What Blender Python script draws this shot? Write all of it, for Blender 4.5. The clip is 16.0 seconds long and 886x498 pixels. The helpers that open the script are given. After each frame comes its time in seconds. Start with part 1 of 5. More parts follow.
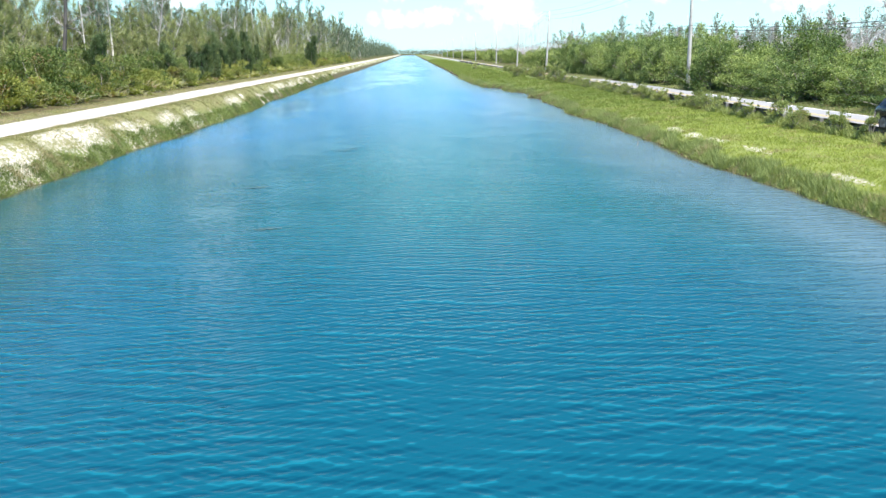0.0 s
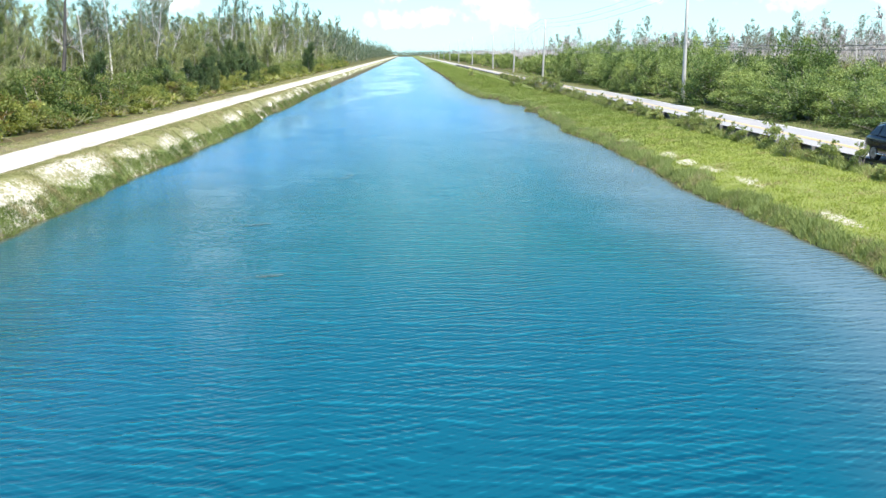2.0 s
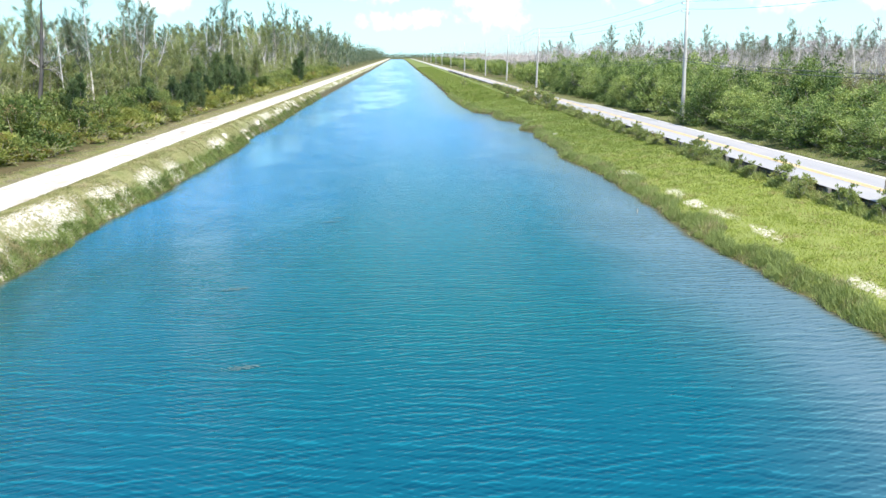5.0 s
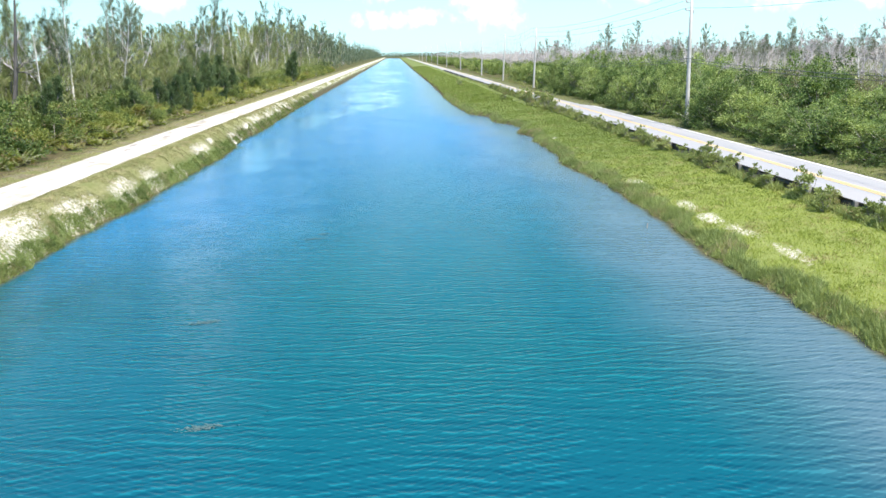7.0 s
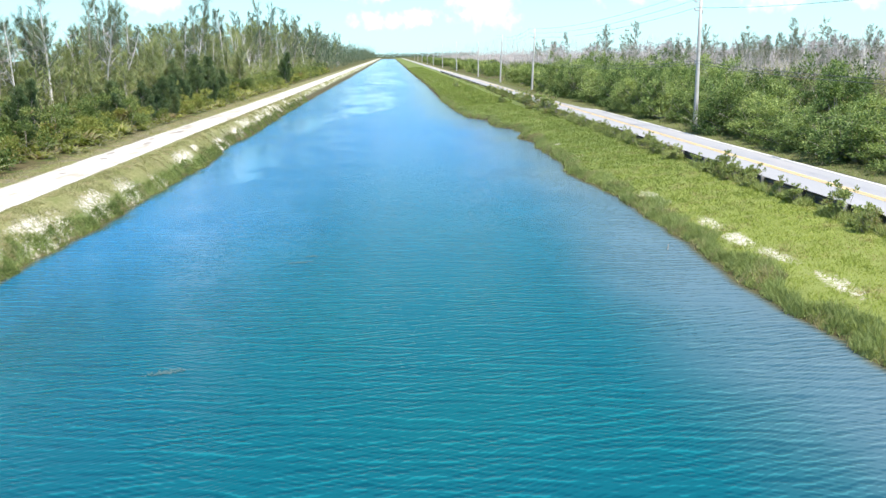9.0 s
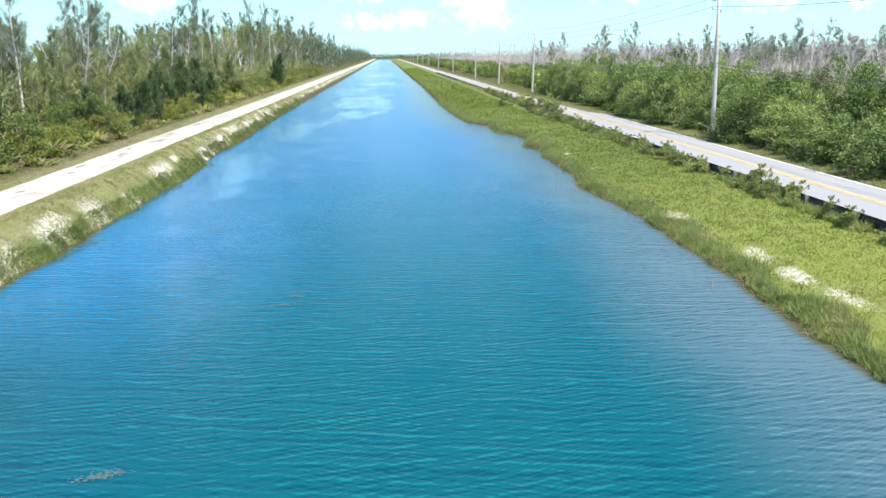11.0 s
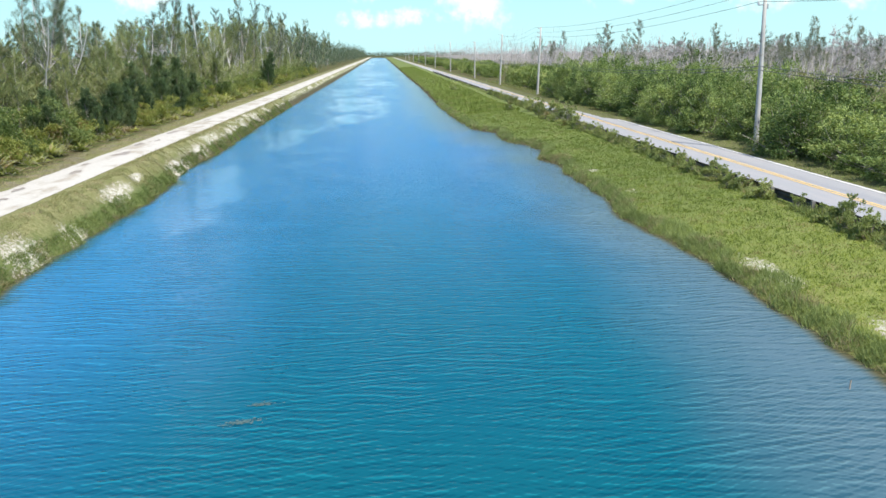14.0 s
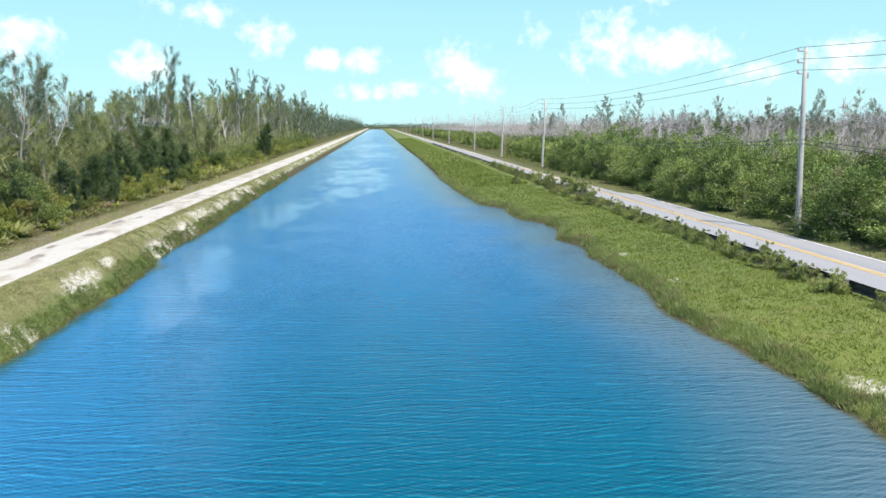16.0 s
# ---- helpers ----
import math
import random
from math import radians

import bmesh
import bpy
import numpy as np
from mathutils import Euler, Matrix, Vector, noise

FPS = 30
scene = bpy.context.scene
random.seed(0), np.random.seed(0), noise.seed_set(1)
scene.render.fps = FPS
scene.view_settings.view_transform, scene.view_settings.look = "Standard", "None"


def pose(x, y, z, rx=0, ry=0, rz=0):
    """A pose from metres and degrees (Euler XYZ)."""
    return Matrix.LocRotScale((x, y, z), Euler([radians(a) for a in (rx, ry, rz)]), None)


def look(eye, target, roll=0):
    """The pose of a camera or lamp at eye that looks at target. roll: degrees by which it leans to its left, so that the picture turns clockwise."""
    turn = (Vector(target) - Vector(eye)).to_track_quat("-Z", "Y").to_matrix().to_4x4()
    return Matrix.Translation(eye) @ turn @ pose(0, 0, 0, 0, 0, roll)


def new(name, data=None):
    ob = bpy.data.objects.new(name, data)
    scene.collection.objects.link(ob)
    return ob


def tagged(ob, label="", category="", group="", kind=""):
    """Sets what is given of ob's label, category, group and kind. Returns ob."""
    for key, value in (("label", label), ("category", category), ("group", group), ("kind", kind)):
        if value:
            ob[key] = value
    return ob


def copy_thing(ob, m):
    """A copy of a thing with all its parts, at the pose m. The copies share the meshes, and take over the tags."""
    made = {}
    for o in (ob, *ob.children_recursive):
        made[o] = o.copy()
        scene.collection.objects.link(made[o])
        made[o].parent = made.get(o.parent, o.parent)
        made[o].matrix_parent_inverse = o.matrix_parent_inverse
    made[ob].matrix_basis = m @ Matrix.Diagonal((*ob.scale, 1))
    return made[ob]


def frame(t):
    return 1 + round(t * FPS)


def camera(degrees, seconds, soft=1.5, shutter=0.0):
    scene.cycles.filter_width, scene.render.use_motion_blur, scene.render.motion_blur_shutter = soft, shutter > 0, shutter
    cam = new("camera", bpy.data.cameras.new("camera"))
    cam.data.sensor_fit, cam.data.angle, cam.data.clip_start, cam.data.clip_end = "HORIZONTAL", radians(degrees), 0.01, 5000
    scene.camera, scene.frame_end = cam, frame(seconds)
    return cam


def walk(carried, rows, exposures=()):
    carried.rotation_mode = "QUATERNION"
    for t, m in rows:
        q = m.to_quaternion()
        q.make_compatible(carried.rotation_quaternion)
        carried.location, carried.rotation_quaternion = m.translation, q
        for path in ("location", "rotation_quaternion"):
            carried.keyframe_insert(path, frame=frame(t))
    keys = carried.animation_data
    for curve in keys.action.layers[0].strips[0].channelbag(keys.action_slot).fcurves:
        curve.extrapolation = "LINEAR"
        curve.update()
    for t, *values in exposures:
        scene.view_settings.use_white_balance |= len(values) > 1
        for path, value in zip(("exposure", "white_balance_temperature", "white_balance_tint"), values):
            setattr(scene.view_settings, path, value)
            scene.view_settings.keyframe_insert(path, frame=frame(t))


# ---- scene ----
cam = camera(56.6, 16.0)
PATH = [
    (0, (3.372, -3.242, 4.501), (3.442, -1.298, 4.036), -0.6),
    (0.5, (3.387, -3.264, 4.817), (3.459, -1.32, 4.353), -0.6),
    (1, (3.386, -3.333, 5.184), (3.459, -1.389, 4.719), -0.65),
    (1.5, (3.362, -3.41, 5.51), (3.437, -1.466, 5.046), -0.65),
    (2, (3.349, -3.463, 5.822), (3.426, -1.519, 5.358), -0.7),
    (2.5, (3.338, -3.369, 6.121), (3.418, -1.425, 5.658), -0.7),
    (3, (3.331, -3.077, 6.441), (3.413, -1.133, 5.98), -0.7),
    (3.5, (3.343, -2.589, 6.77), (3.429, -0.645, 6.309), -0.8),
    (4, (3.359, -2.015, 7.016), (3.448, -0.071, 6.557), -0.8),
    (6.5, (3.603, 1.498, 7.448), (3.706, 3.441, 6.985), -0.8),
    (7, (3.661, 2.248, 7.462), (3.765, 4.191, 6.999), -0.85),
    (7.5, (3.685, 3.015, 7.494), (3.792, 4.957, 7.031), -0.85),
    (8, (3.677, 3.822, 7.546), (3.787, 5.765, 7.082), -0.8),
    (8.5, (3.687, 4.712, 7.554), (3.799, 6.654, 7.091), -0.8),
    (9, (3.704, 5.745, 7.566), (3.819, 7.688, 7.104), -0.8),
    (11.5, (3.604, 11.898, 7.755), (3.732, 13.84, 7.294), -0.85),
    (12, (3.597, 13.269, 7.783), (3.727, 15.211, 7.322), -0.85),
    (12.5, (3.556, 14.595, 7.831), (3.689, 16.536, 7.37), -0.85),
    (13, (3.523, 15.995, 7.863), (3.658, 17.937, 7.402), -0.8),
    (13.5, (3.491, 17.43, 7.893), (3.627, 19.371, 7.432), -0.8),
    (14, (3.414, 18.904, 7.898), (3.552, 20.845, 7.433), -0.7),
    (14.5, (3.276, 20.382, 7.888), (3.418, 22.321, 7.415), -0.6),
    (15, (3.154, 21.862, 7.888), (3.299, 23.798, 7.408), -0.5),
    (15.5, (3.022, 23.371, 7.884), (3.171, 25.324, 7.477), -0.5),
    (16, (2.924, 24.89, 7.863), (3.077, 26.861, 7.563), -0.5),
]
walk(cam, [(t, look(eye, target, roll)) for t, eye, target, roll in PATH],
     exposures=[(0.0, 1.26), (4.0, 1.24), (9.0, 1.15), (11.5, 1.03), (13.0, 0.86), (16.0, 0.74)])

# ---- daylight: high sun behind the camera, clear sky with small cumulus ----
SUN_ELEV, SUN_AZ = 58.0, 150.0  # degrees; azimuth clockwise from +y
sun_dir = Vector((math.sin(radians(SUN_AZ)) * math.cos(radians(SUN_ELEV)),
                  math.cos(radians(SUN_AZ)) * math.cos(radians(SUN_ELEV)),
                  math.sin(radians(SUN_ELEV))))
sun_data = bpy.data.lights.new("sun", "SUN")
sun_data.energy, sun_data.angle, sun_data.color = 4.4, radians(0.6), (1.0, 0.95, 0.86)
sun_ob = new("sun", sun_data)
sun_ob.matrix_world = look(sun_dir * 100, (0, 0, 0))

world = bpy.data.worlds.new("sky")
world.use_nodes = True
scene.world = world


class Nodes:
    """Short-hand for building a node tree."""

    def __init__(self, tree):
        self.t = tree
        tree.nodes.clear()

    def n(self, kind, **ins):
        nd = self.t.nodes.new(kind)
        for key, value in ins.items():
            self.set(nd, key, value)
        return nd

    def set(self, nd, key, value):
        sock = nd.inputs[int(key[1:])] if key[0] == "i" and key[1:].isdigit() else nd.inputs[key.replace("_", " ")]
        if hasattr(value, "is_output"):
            self.t.links.new(value, sock)
        else:
            sock.default_value = value

    def math(self, op, a, b=0.0, c=0.0, clamp=False):
        nd = self.t.nodes.new("ShaderNodeMath")
        nd.operation, nd.use_clamp = op, clamp
        for i, v in enumerate((a, b, c)):
            self.set(nd, "i%d" % i, v)
        return nd.outputs[0]

    def mix(self, fac, a, b, blend="MIX"):
        nd = self.t.nodes.new("ShaderNodeMix")
        nd.data_type, nd.blend_type = "RGBA", blend
        self.set(nd, "i0", fac)
        for i, v in ((6, a), (7, b)):
            self.set(nd, "i%d" % i, (*v, 1.0) if isinstance(v, tuple) and len(v) == 3 else v)
        return nd.outputs[2]

    def step(self, x, lo, hi):
        nd = self.t.nodes.new("ShaderNodeMapRange")
        nd.interpolation_type = "SMOOTHSTEP"
        for i, v in enumerate((x, lo, hi, 0.0, 1.0)):
            self.set(nd, "i%d" % i, v)
        return nd.outputs[0]

    def noise(self, vec, scale, detail=3.0, rough=0.55, out=0, distort=0.0):
        nd = self.n("ShaderNodeTexNoise", Vector=vec, Scale=scale, Detail=detail, Roughness=rough, Distortion=distort)
        return nd.outputs[out]

    def stretch(self, vec, sx, sy, sz):
        nd = self.t.nodes.new("ShaderNodeMapping")
        self.set(nd, "Vector", vec)
        nd.inputs["Scale"].default_value = (sx, sy, sz)
        return nd.outputs[0]


w = Nodes(world.node_tree)
sky = w.n("ShaderNodeTexSky")
sky.sky_type, sky.sun_disc = "NISHITA", False
sky.sun_elevation, sky.sun_rotation = radians(SUN_ELEV), radians(SUN_AZ)
sky.altitude, sky.air_density, sky.dust_density, sky.ozone_density = 0.0, 1.0, 0.25, 3.0
way = w.n("ShaderNodeTexCoord").outputs["Generated"]
sep = w.n("ShaderNodeSeparateXYZ", Vector=way)
# fair-weather cumulus low over the horizon: azimuth, elevation, half width, half height in degrees
# last entry: a tall cloud out of view, added for its streak on the water
CUMULUS = [(-10.9, 7.3, 1.3, 0.65), (-7.4, 5.9, 1.4, 1.2), (10.7, 5.9, 0.9, 1.4), (14.8, 5.1, 1.9, 1.6), (18.9, 8.6, 1.1, 1.1), (20.6, 4.7, 2.9, 1.1),
           (24.2, 3.1, 2.0, 0.6), (0.6, 2.3, 2.6, 0.45), (5.7, 4.1, 1.6, 1.2), (7.3, 2.6, 1.2, 1.0), (-0.7, 4.2, 1.3, 0.7), (-3.5, 4.3, 0.9, 0.5),
           (-22.5, 5.2, 2.2, 1.0), (-15.2, 4.0, 1.2, 0.9), (-12.0, 9.2, 3.2, 0.4), (32.5, 3.8, 4.0, 1.0), (-13.5, 15.0, 1.8, 5.0)]
azim = w.math("MULTIPLY", w.math("ARCTAN2", sep.outputs[0], sep.outputs[1]), 57.2958)
elev = w.math("MULTIPLY", w.math("ARCSINE", sep.outputs[2]), 57.2958)
puff = w.noise(way, 26.0, 5.0, 0.6)
puff2 = w.noise(way, 9.0, 3.0, 0.6)
wisp = w.noise(way, 70.0, 4.0, 0.6)
billow = w.math("ADD", w.math("MULTIPLY", w.math("SUBTRACT", puff, 0.5), 9.0), w.math("MULTIPLY", w.math("SUBTRACT", puff2, 0.5), 5.0))
billow = w.math("ADD", billow, w.math("MULTIPLY", w.math("SUBTRACT", wisp, 0.5), 6.0))
near = 9.0
for az, el, hw, hh in CUMULUS:
    da = w.math("DIVIDE", w.math("SUBTRACT", azim, az), hw)
    de = w.math("DIVIDE", w.math("SUBTRACT", elev, el), hh)
    near = w.math("MINIMUM", near, w.math("ADD", w.math("MULTIPLY", da, da), w.math("MULTIPLY", de, de)))
cover = w.math("SUBTRACT", 1.0, w.step(w.math("ADD", near, billow), -1.8, 2.2))
# the same weather goes on overhead and behind, on a flat deck
low = w.math("ADD", w.math("MAXIMUM", sep.outputs[2], 0.0), 0.10)
deck = w.n("ShaderNodeCombineXYZ", X=w.math("DIVIDE", sep.outputs[0], low), Y=w.math("DIVIDE", sep.outputs[1], low), Z=0.0)
high = w.step(w.noise(deck.outputs[0], 1.15, 5.0, 0.58), 0.56, 0.66)
high = w.math("MULTIPLY", high, w.step(elev, 10.0, 16.0))
cover = w.math("MAXIMUM", cover, w.math("MULTIPLY", high, 0.8))
tint = w.mix(1.0, sky.outputs[0], (0.70, 1.06, 1.21), "MULTIPLY")
haze = w.math("MULTIPLY", w.math("SUBTRACT", 1.0, w.step(elev, 5.0, 16.0)), 0.8)
tint = w.mix(haze, tint, (3.8, 6.7, 7.1))
tint = w.mix(w.math("MULTIPLY", w.math("SUBTRACT", 1.0, w.step(elev, 0.0, 6.0)), 0.25), tint, (5.6, 7.6, 7.9))
colour = w.mix(w.math("MULTIPLY", cover, 0.74), tint, (9.6, 9.8, 9.9))
back = w.n("ShaderNodeBackground", Color=colour, Strength=0.085)
out = w.n("ShaderNodeOutputWorld", Surface=back.outputs[0])


# ---- materials ----
def material(name, build, rough=0.8, spec=0.3):
    m = bpy.data.materials.new(name)
    m.use_nodes = True
    k = Nodes(m.node_tree)
    k.bsdf = k.n("ShaderNodeBsdfPrincipled", Roughness=rough)
    k.bsdf.inputs["Specular IOR Level"].default_value = spec
    k.n("ShaderNodeOutputMaterial", Surface=k.bsdf.outputs[0])
    k.pos = k.n("ShaderNodeNewGeometry").outputs["Position"]
    k.obj = k.n("ShaderNodeTexCoord").outputs["Object"]
    build(k)
    return m


def bump(k, height, strength, distance):
    nd = k.n("ShaderNodeBump", Strength=strength, Distance=distance, Height=height)
    k.set(k.bsdf, "Normal", nd.outputs[0])


def plain(name, a, b, scale, rough=0.8, spec=0.3, metal=0.0, relief=0.0, wear=None):
    """Two shades of one surface, mixed at two scales."""
    def build(k):
        big = k.noise(k.obj, scale, 3.0)
        fine = k.noise(k.obj, scale * 9.0, 2.0)
        f = k.math("ADD", k.math("MULTIPLY", k.step(big, 0.3, 0.7), 0.65), k.math("MULTIPLY", fine, 0.35))
        col = k.mix(f, a, b)
        if wear:
            col = k.mix(k.step(k.noise(k.obj, scale * 3.0, 5.0, 0.65), 0.58, 0.66), col, wear)
        k.set(k.bsdf, "Base Color", col)
        k.bsdf.inputs["Metallic"].default_value = metal
        if relief:
            bump(k, fine, 0.6, relief)
    return material(name, build, rough, spec)


def leafy(name, dark, mid, light, dead=None, dead_share=0.0, rough=0.55, thin=0.38):
    """Foliage: each leaf island and each plant takes its own shade; light passes through a little."""
    m = bpy.data.materials.new(name)
    m.use_nodes = True
    k = Nodes(m.node_tree)
    geo = k.n("ShaderNodeNewGeometry")
    info = k.n("ShaderNodeObjectInfo")
    island = geo.outputs["Random Per Island"]
    clump = k.noise(geo.outputs["Position"], 0.35, 2.0)
    f = k.math("ADD", k.math("MULTIPLY", island, 0.55), k.math("MULTIPLY", k.step(clump, 0.3, 0.7), 0.45))
    f = k.math("ADD", f, k.math("MULTIPLY", k.math("SUBTRACT", info.outputs["Random"], 0.5), 0.5), clamp=True)
    col = k.mix(k.step(f, 0.0, 0.55), dark, mid)
    col = k.mix(k.step(f, 0.45, 1.0), col, light)
    if dead:
        pick = k.noise(geo.outputs["Position"], 0.8, 3.0)
        share = k.math("ADD", k.math("MULTIPLY", island, 0.25), pick)
        col = k.mix(k.step(share, 0.86 - dead_share, 0.92 - dead_share), col, dead)
    bsdf = k.n("ShaderNodeBsdfPrincipled", Base_Color=col, Roughness=rough)
    bsdf.inputs["Specular IOR Level"].default_value = 0.25
    trans = k.n("ShaderNodeBsdfTranslucent", Color=k.mix(1.0, col, (1.3, 1.35, 0.7), "MULTIPLY"))
    mixed = k.n("ShaderNodeMixShader", i0=thin, i1=bsdf.outputs[0], i2=trans.outputs[0])
    k.n("ShaderNodeOutputMaterial", Surface=mixed.outputs[0])
    return m


def build_water(k):
    inland = k.n("ShaderNodeAttribute")
    inland.attribute_name = "shore"
    d = inland.outputs["Fac"]  # metres from the nearer bank
    sep = k.n("ShaderNodeSeparateXYZ", Vector=k.pos)
    wide = k.noise(k.stretch(k.pos, 0.05, 0.025, 1.0), 1.0, 3.0)
    deep = k.mix(k.step(wide, 0.35, 0.65), (0.003, 0.074, 0.102), (0.004, 0.084, 0.098))
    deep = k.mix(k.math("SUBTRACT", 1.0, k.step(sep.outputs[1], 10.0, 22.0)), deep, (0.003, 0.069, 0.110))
    # silty shallows, wide on the road side
    right = k.step(sep.outputs[0], 1.0, 4.0)
    reach = k.math("ADD", 0.8, k.math("MULTIPLY", right, 6.0))
    edge = k.math("ADD", d, k.math("MULTIPLY", k.math("SUBTRACT", k.noise(k.stretch(k.pos, 0.2, 0.1, 1.0), 1.0, 4.0), 0.5), 4.0))
    # grazing sky reflection painted in: base colour turns bluer along the canal
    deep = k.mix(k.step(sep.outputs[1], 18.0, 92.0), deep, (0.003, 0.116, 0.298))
    # reflected sky by the left bank, put into the base colour as paler blue
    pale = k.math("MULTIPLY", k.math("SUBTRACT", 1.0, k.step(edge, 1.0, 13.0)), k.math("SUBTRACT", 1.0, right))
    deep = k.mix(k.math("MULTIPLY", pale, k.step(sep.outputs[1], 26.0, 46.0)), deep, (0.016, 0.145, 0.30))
    # tree reflections painted as dark patches in the base colour below the track's bank
    tree_reflection = k.step(k.noise(k.stretch(k.pos, 0.22, 0.07, 1.0), 1.0, 4.0, 0.6), 0.36, 0.58)
    tree_reflection = k.math("MULTIPLY", k.math("MULTIPLY", tree_reflection, k.math("SUBTRACT", 1.0, k.step(edge, 3.0, 8.0))), k.math("SUBTRACT", 1.0, right))
    deep = k.mix(k.math("MULTIPLY", tree_reflection, k.math("SUBTRACT", 0.65, k.math("MULTIPLY", k.step(sep.outputs[1], 24.0, 36.0), 0.65))), deep, (0.006, 0.052, 0.050))
    silt = k.math("SUBTRACT", 1.0, k.step(edge, 0.0, reach))
    col = k.mix(silt, deep, k.mix(right, (0.020, 0.085, 0.105), (0.082, 0.135, 0.168)))
    col = k.mix(k.math("SUBTRACT", 1.0, k.step(d, 0.0, 0.5)), col, (0.08, 0.075, 0.04))
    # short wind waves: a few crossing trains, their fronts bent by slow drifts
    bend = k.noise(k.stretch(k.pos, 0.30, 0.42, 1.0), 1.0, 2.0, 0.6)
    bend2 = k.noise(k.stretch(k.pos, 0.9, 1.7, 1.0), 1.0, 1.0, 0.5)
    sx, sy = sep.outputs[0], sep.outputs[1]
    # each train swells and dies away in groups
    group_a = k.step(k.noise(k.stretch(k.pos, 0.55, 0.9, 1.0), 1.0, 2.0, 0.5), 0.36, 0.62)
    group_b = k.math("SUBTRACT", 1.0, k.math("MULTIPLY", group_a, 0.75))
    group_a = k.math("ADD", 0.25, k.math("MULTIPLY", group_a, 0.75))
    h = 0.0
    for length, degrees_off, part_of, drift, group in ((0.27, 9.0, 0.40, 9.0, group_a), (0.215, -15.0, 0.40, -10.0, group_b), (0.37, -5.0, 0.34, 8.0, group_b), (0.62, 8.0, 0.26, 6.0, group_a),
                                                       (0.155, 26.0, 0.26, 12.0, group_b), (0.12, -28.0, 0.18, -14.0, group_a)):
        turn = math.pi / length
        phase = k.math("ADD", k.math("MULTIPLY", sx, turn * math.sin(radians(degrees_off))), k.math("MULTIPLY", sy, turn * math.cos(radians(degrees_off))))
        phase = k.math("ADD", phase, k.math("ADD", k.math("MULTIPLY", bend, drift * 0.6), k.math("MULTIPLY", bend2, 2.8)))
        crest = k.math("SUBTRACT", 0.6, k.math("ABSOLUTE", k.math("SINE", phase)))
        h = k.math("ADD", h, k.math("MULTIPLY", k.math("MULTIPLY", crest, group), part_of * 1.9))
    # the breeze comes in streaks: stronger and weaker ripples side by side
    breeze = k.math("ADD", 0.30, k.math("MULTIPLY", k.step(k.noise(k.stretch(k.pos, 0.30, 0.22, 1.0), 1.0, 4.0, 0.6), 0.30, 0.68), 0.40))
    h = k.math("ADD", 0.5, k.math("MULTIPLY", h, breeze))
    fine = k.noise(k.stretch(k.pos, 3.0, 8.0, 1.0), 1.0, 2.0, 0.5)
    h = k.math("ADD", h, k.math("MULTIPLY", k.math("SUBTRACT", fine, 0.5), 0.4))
    # ripple light painted in: crests lightened, troughs darkened in the base colour
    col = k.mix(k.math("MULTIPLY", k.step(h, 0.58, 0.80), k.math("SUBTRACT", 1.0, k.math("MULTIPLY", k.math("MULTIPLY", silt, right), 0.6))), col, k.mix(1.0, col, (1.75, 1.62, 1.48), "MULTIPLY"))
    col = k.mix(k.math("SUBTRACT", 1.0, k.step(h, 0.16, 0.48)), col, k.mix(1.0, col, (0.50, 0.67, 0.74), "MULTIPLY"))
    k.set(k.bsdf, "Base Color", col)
    k.bsdf.inputs["IOR"].default_value = 1.333
    # wind ripples, crests across the canal
    gust = k.step(k.noise(k.stretch(k.pos, 0.06, 0.03, 1.0), 1.0, 3.0), 0.36, 0.62)
    # calm slicks out on the canal, and calmer water in the lee of the trees
    fray = k.math("MULTIPLY", k.math("SUBTRACT", k.noise(k.stretch(k.pos, 0.22, 0.07, 1.0), 1.0, 5.0, 0.65), 0.5), 13.0)
    off = 9.0
    for sx, sy, hw, hl in ((-0.5, 148.0, 4.2, 26.0), (2.0, 240.0, 3.5, 26.0), (-4.0, 196.0, 3.0, 16.0), (-6.0, 104.0, 2.2, 14.0), (-7.0, 66.0, 1.5, 14.0), (0.0, 330.0, 5.0, 40.0)):
        da = k.math("DIVIDE", k.math("SUBTRACT", sep.outputs[0], sx), hw)
        de = k.math("DIVIDE", k.math("SUBTRACT", sep.outputs[1], sy), hl)
        off = k.math("MINIMUM", off, k.math("ADD", k.math("MULTIPLY", da, da), k.math("MULTIPLY", de, de)))
    ruffled = k.step(k.math("ADD", off, fray), -0.6, 2.4)
    # ruffled water mirrors less of the low sky than the slicks do
    k.set(k.bsdf, "Specular IOR Level", k.math("SUBTRACT", 0.5, k.math("MULTIPLY", ruffled, k.math("ADD", 0.12, k.math("MULTIPLY", k.step(k.math("ADD", sep.outputs[0], k.math("MULTIPLY", fray, 0.5)), -6.0, 2.0), 0.31)))))
    lee = k.math("SUBTRACT", 1.0, k.math("MULTIPLY", k.math("SUBTRACT", 1.0, k.step(sep.outputs[0], -9.0, 1.0)), 0.35))
    nd = k.n("ShaderNodeBump", Strength=k.math("MULTIPLY", k.math("MULTIPLY", lee, k.math("ADD", 0.12, k.math("MULTIPLY", ruffled, 0.88))), k.math("ADD", 0.7, k.math("MULTIPLY", gust, 0.3))), Distance=0.026, Height=h)
    k.set(k.bsdf, "Normal", nd.outputs[0])


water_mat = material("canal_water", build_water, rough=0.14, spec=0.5)


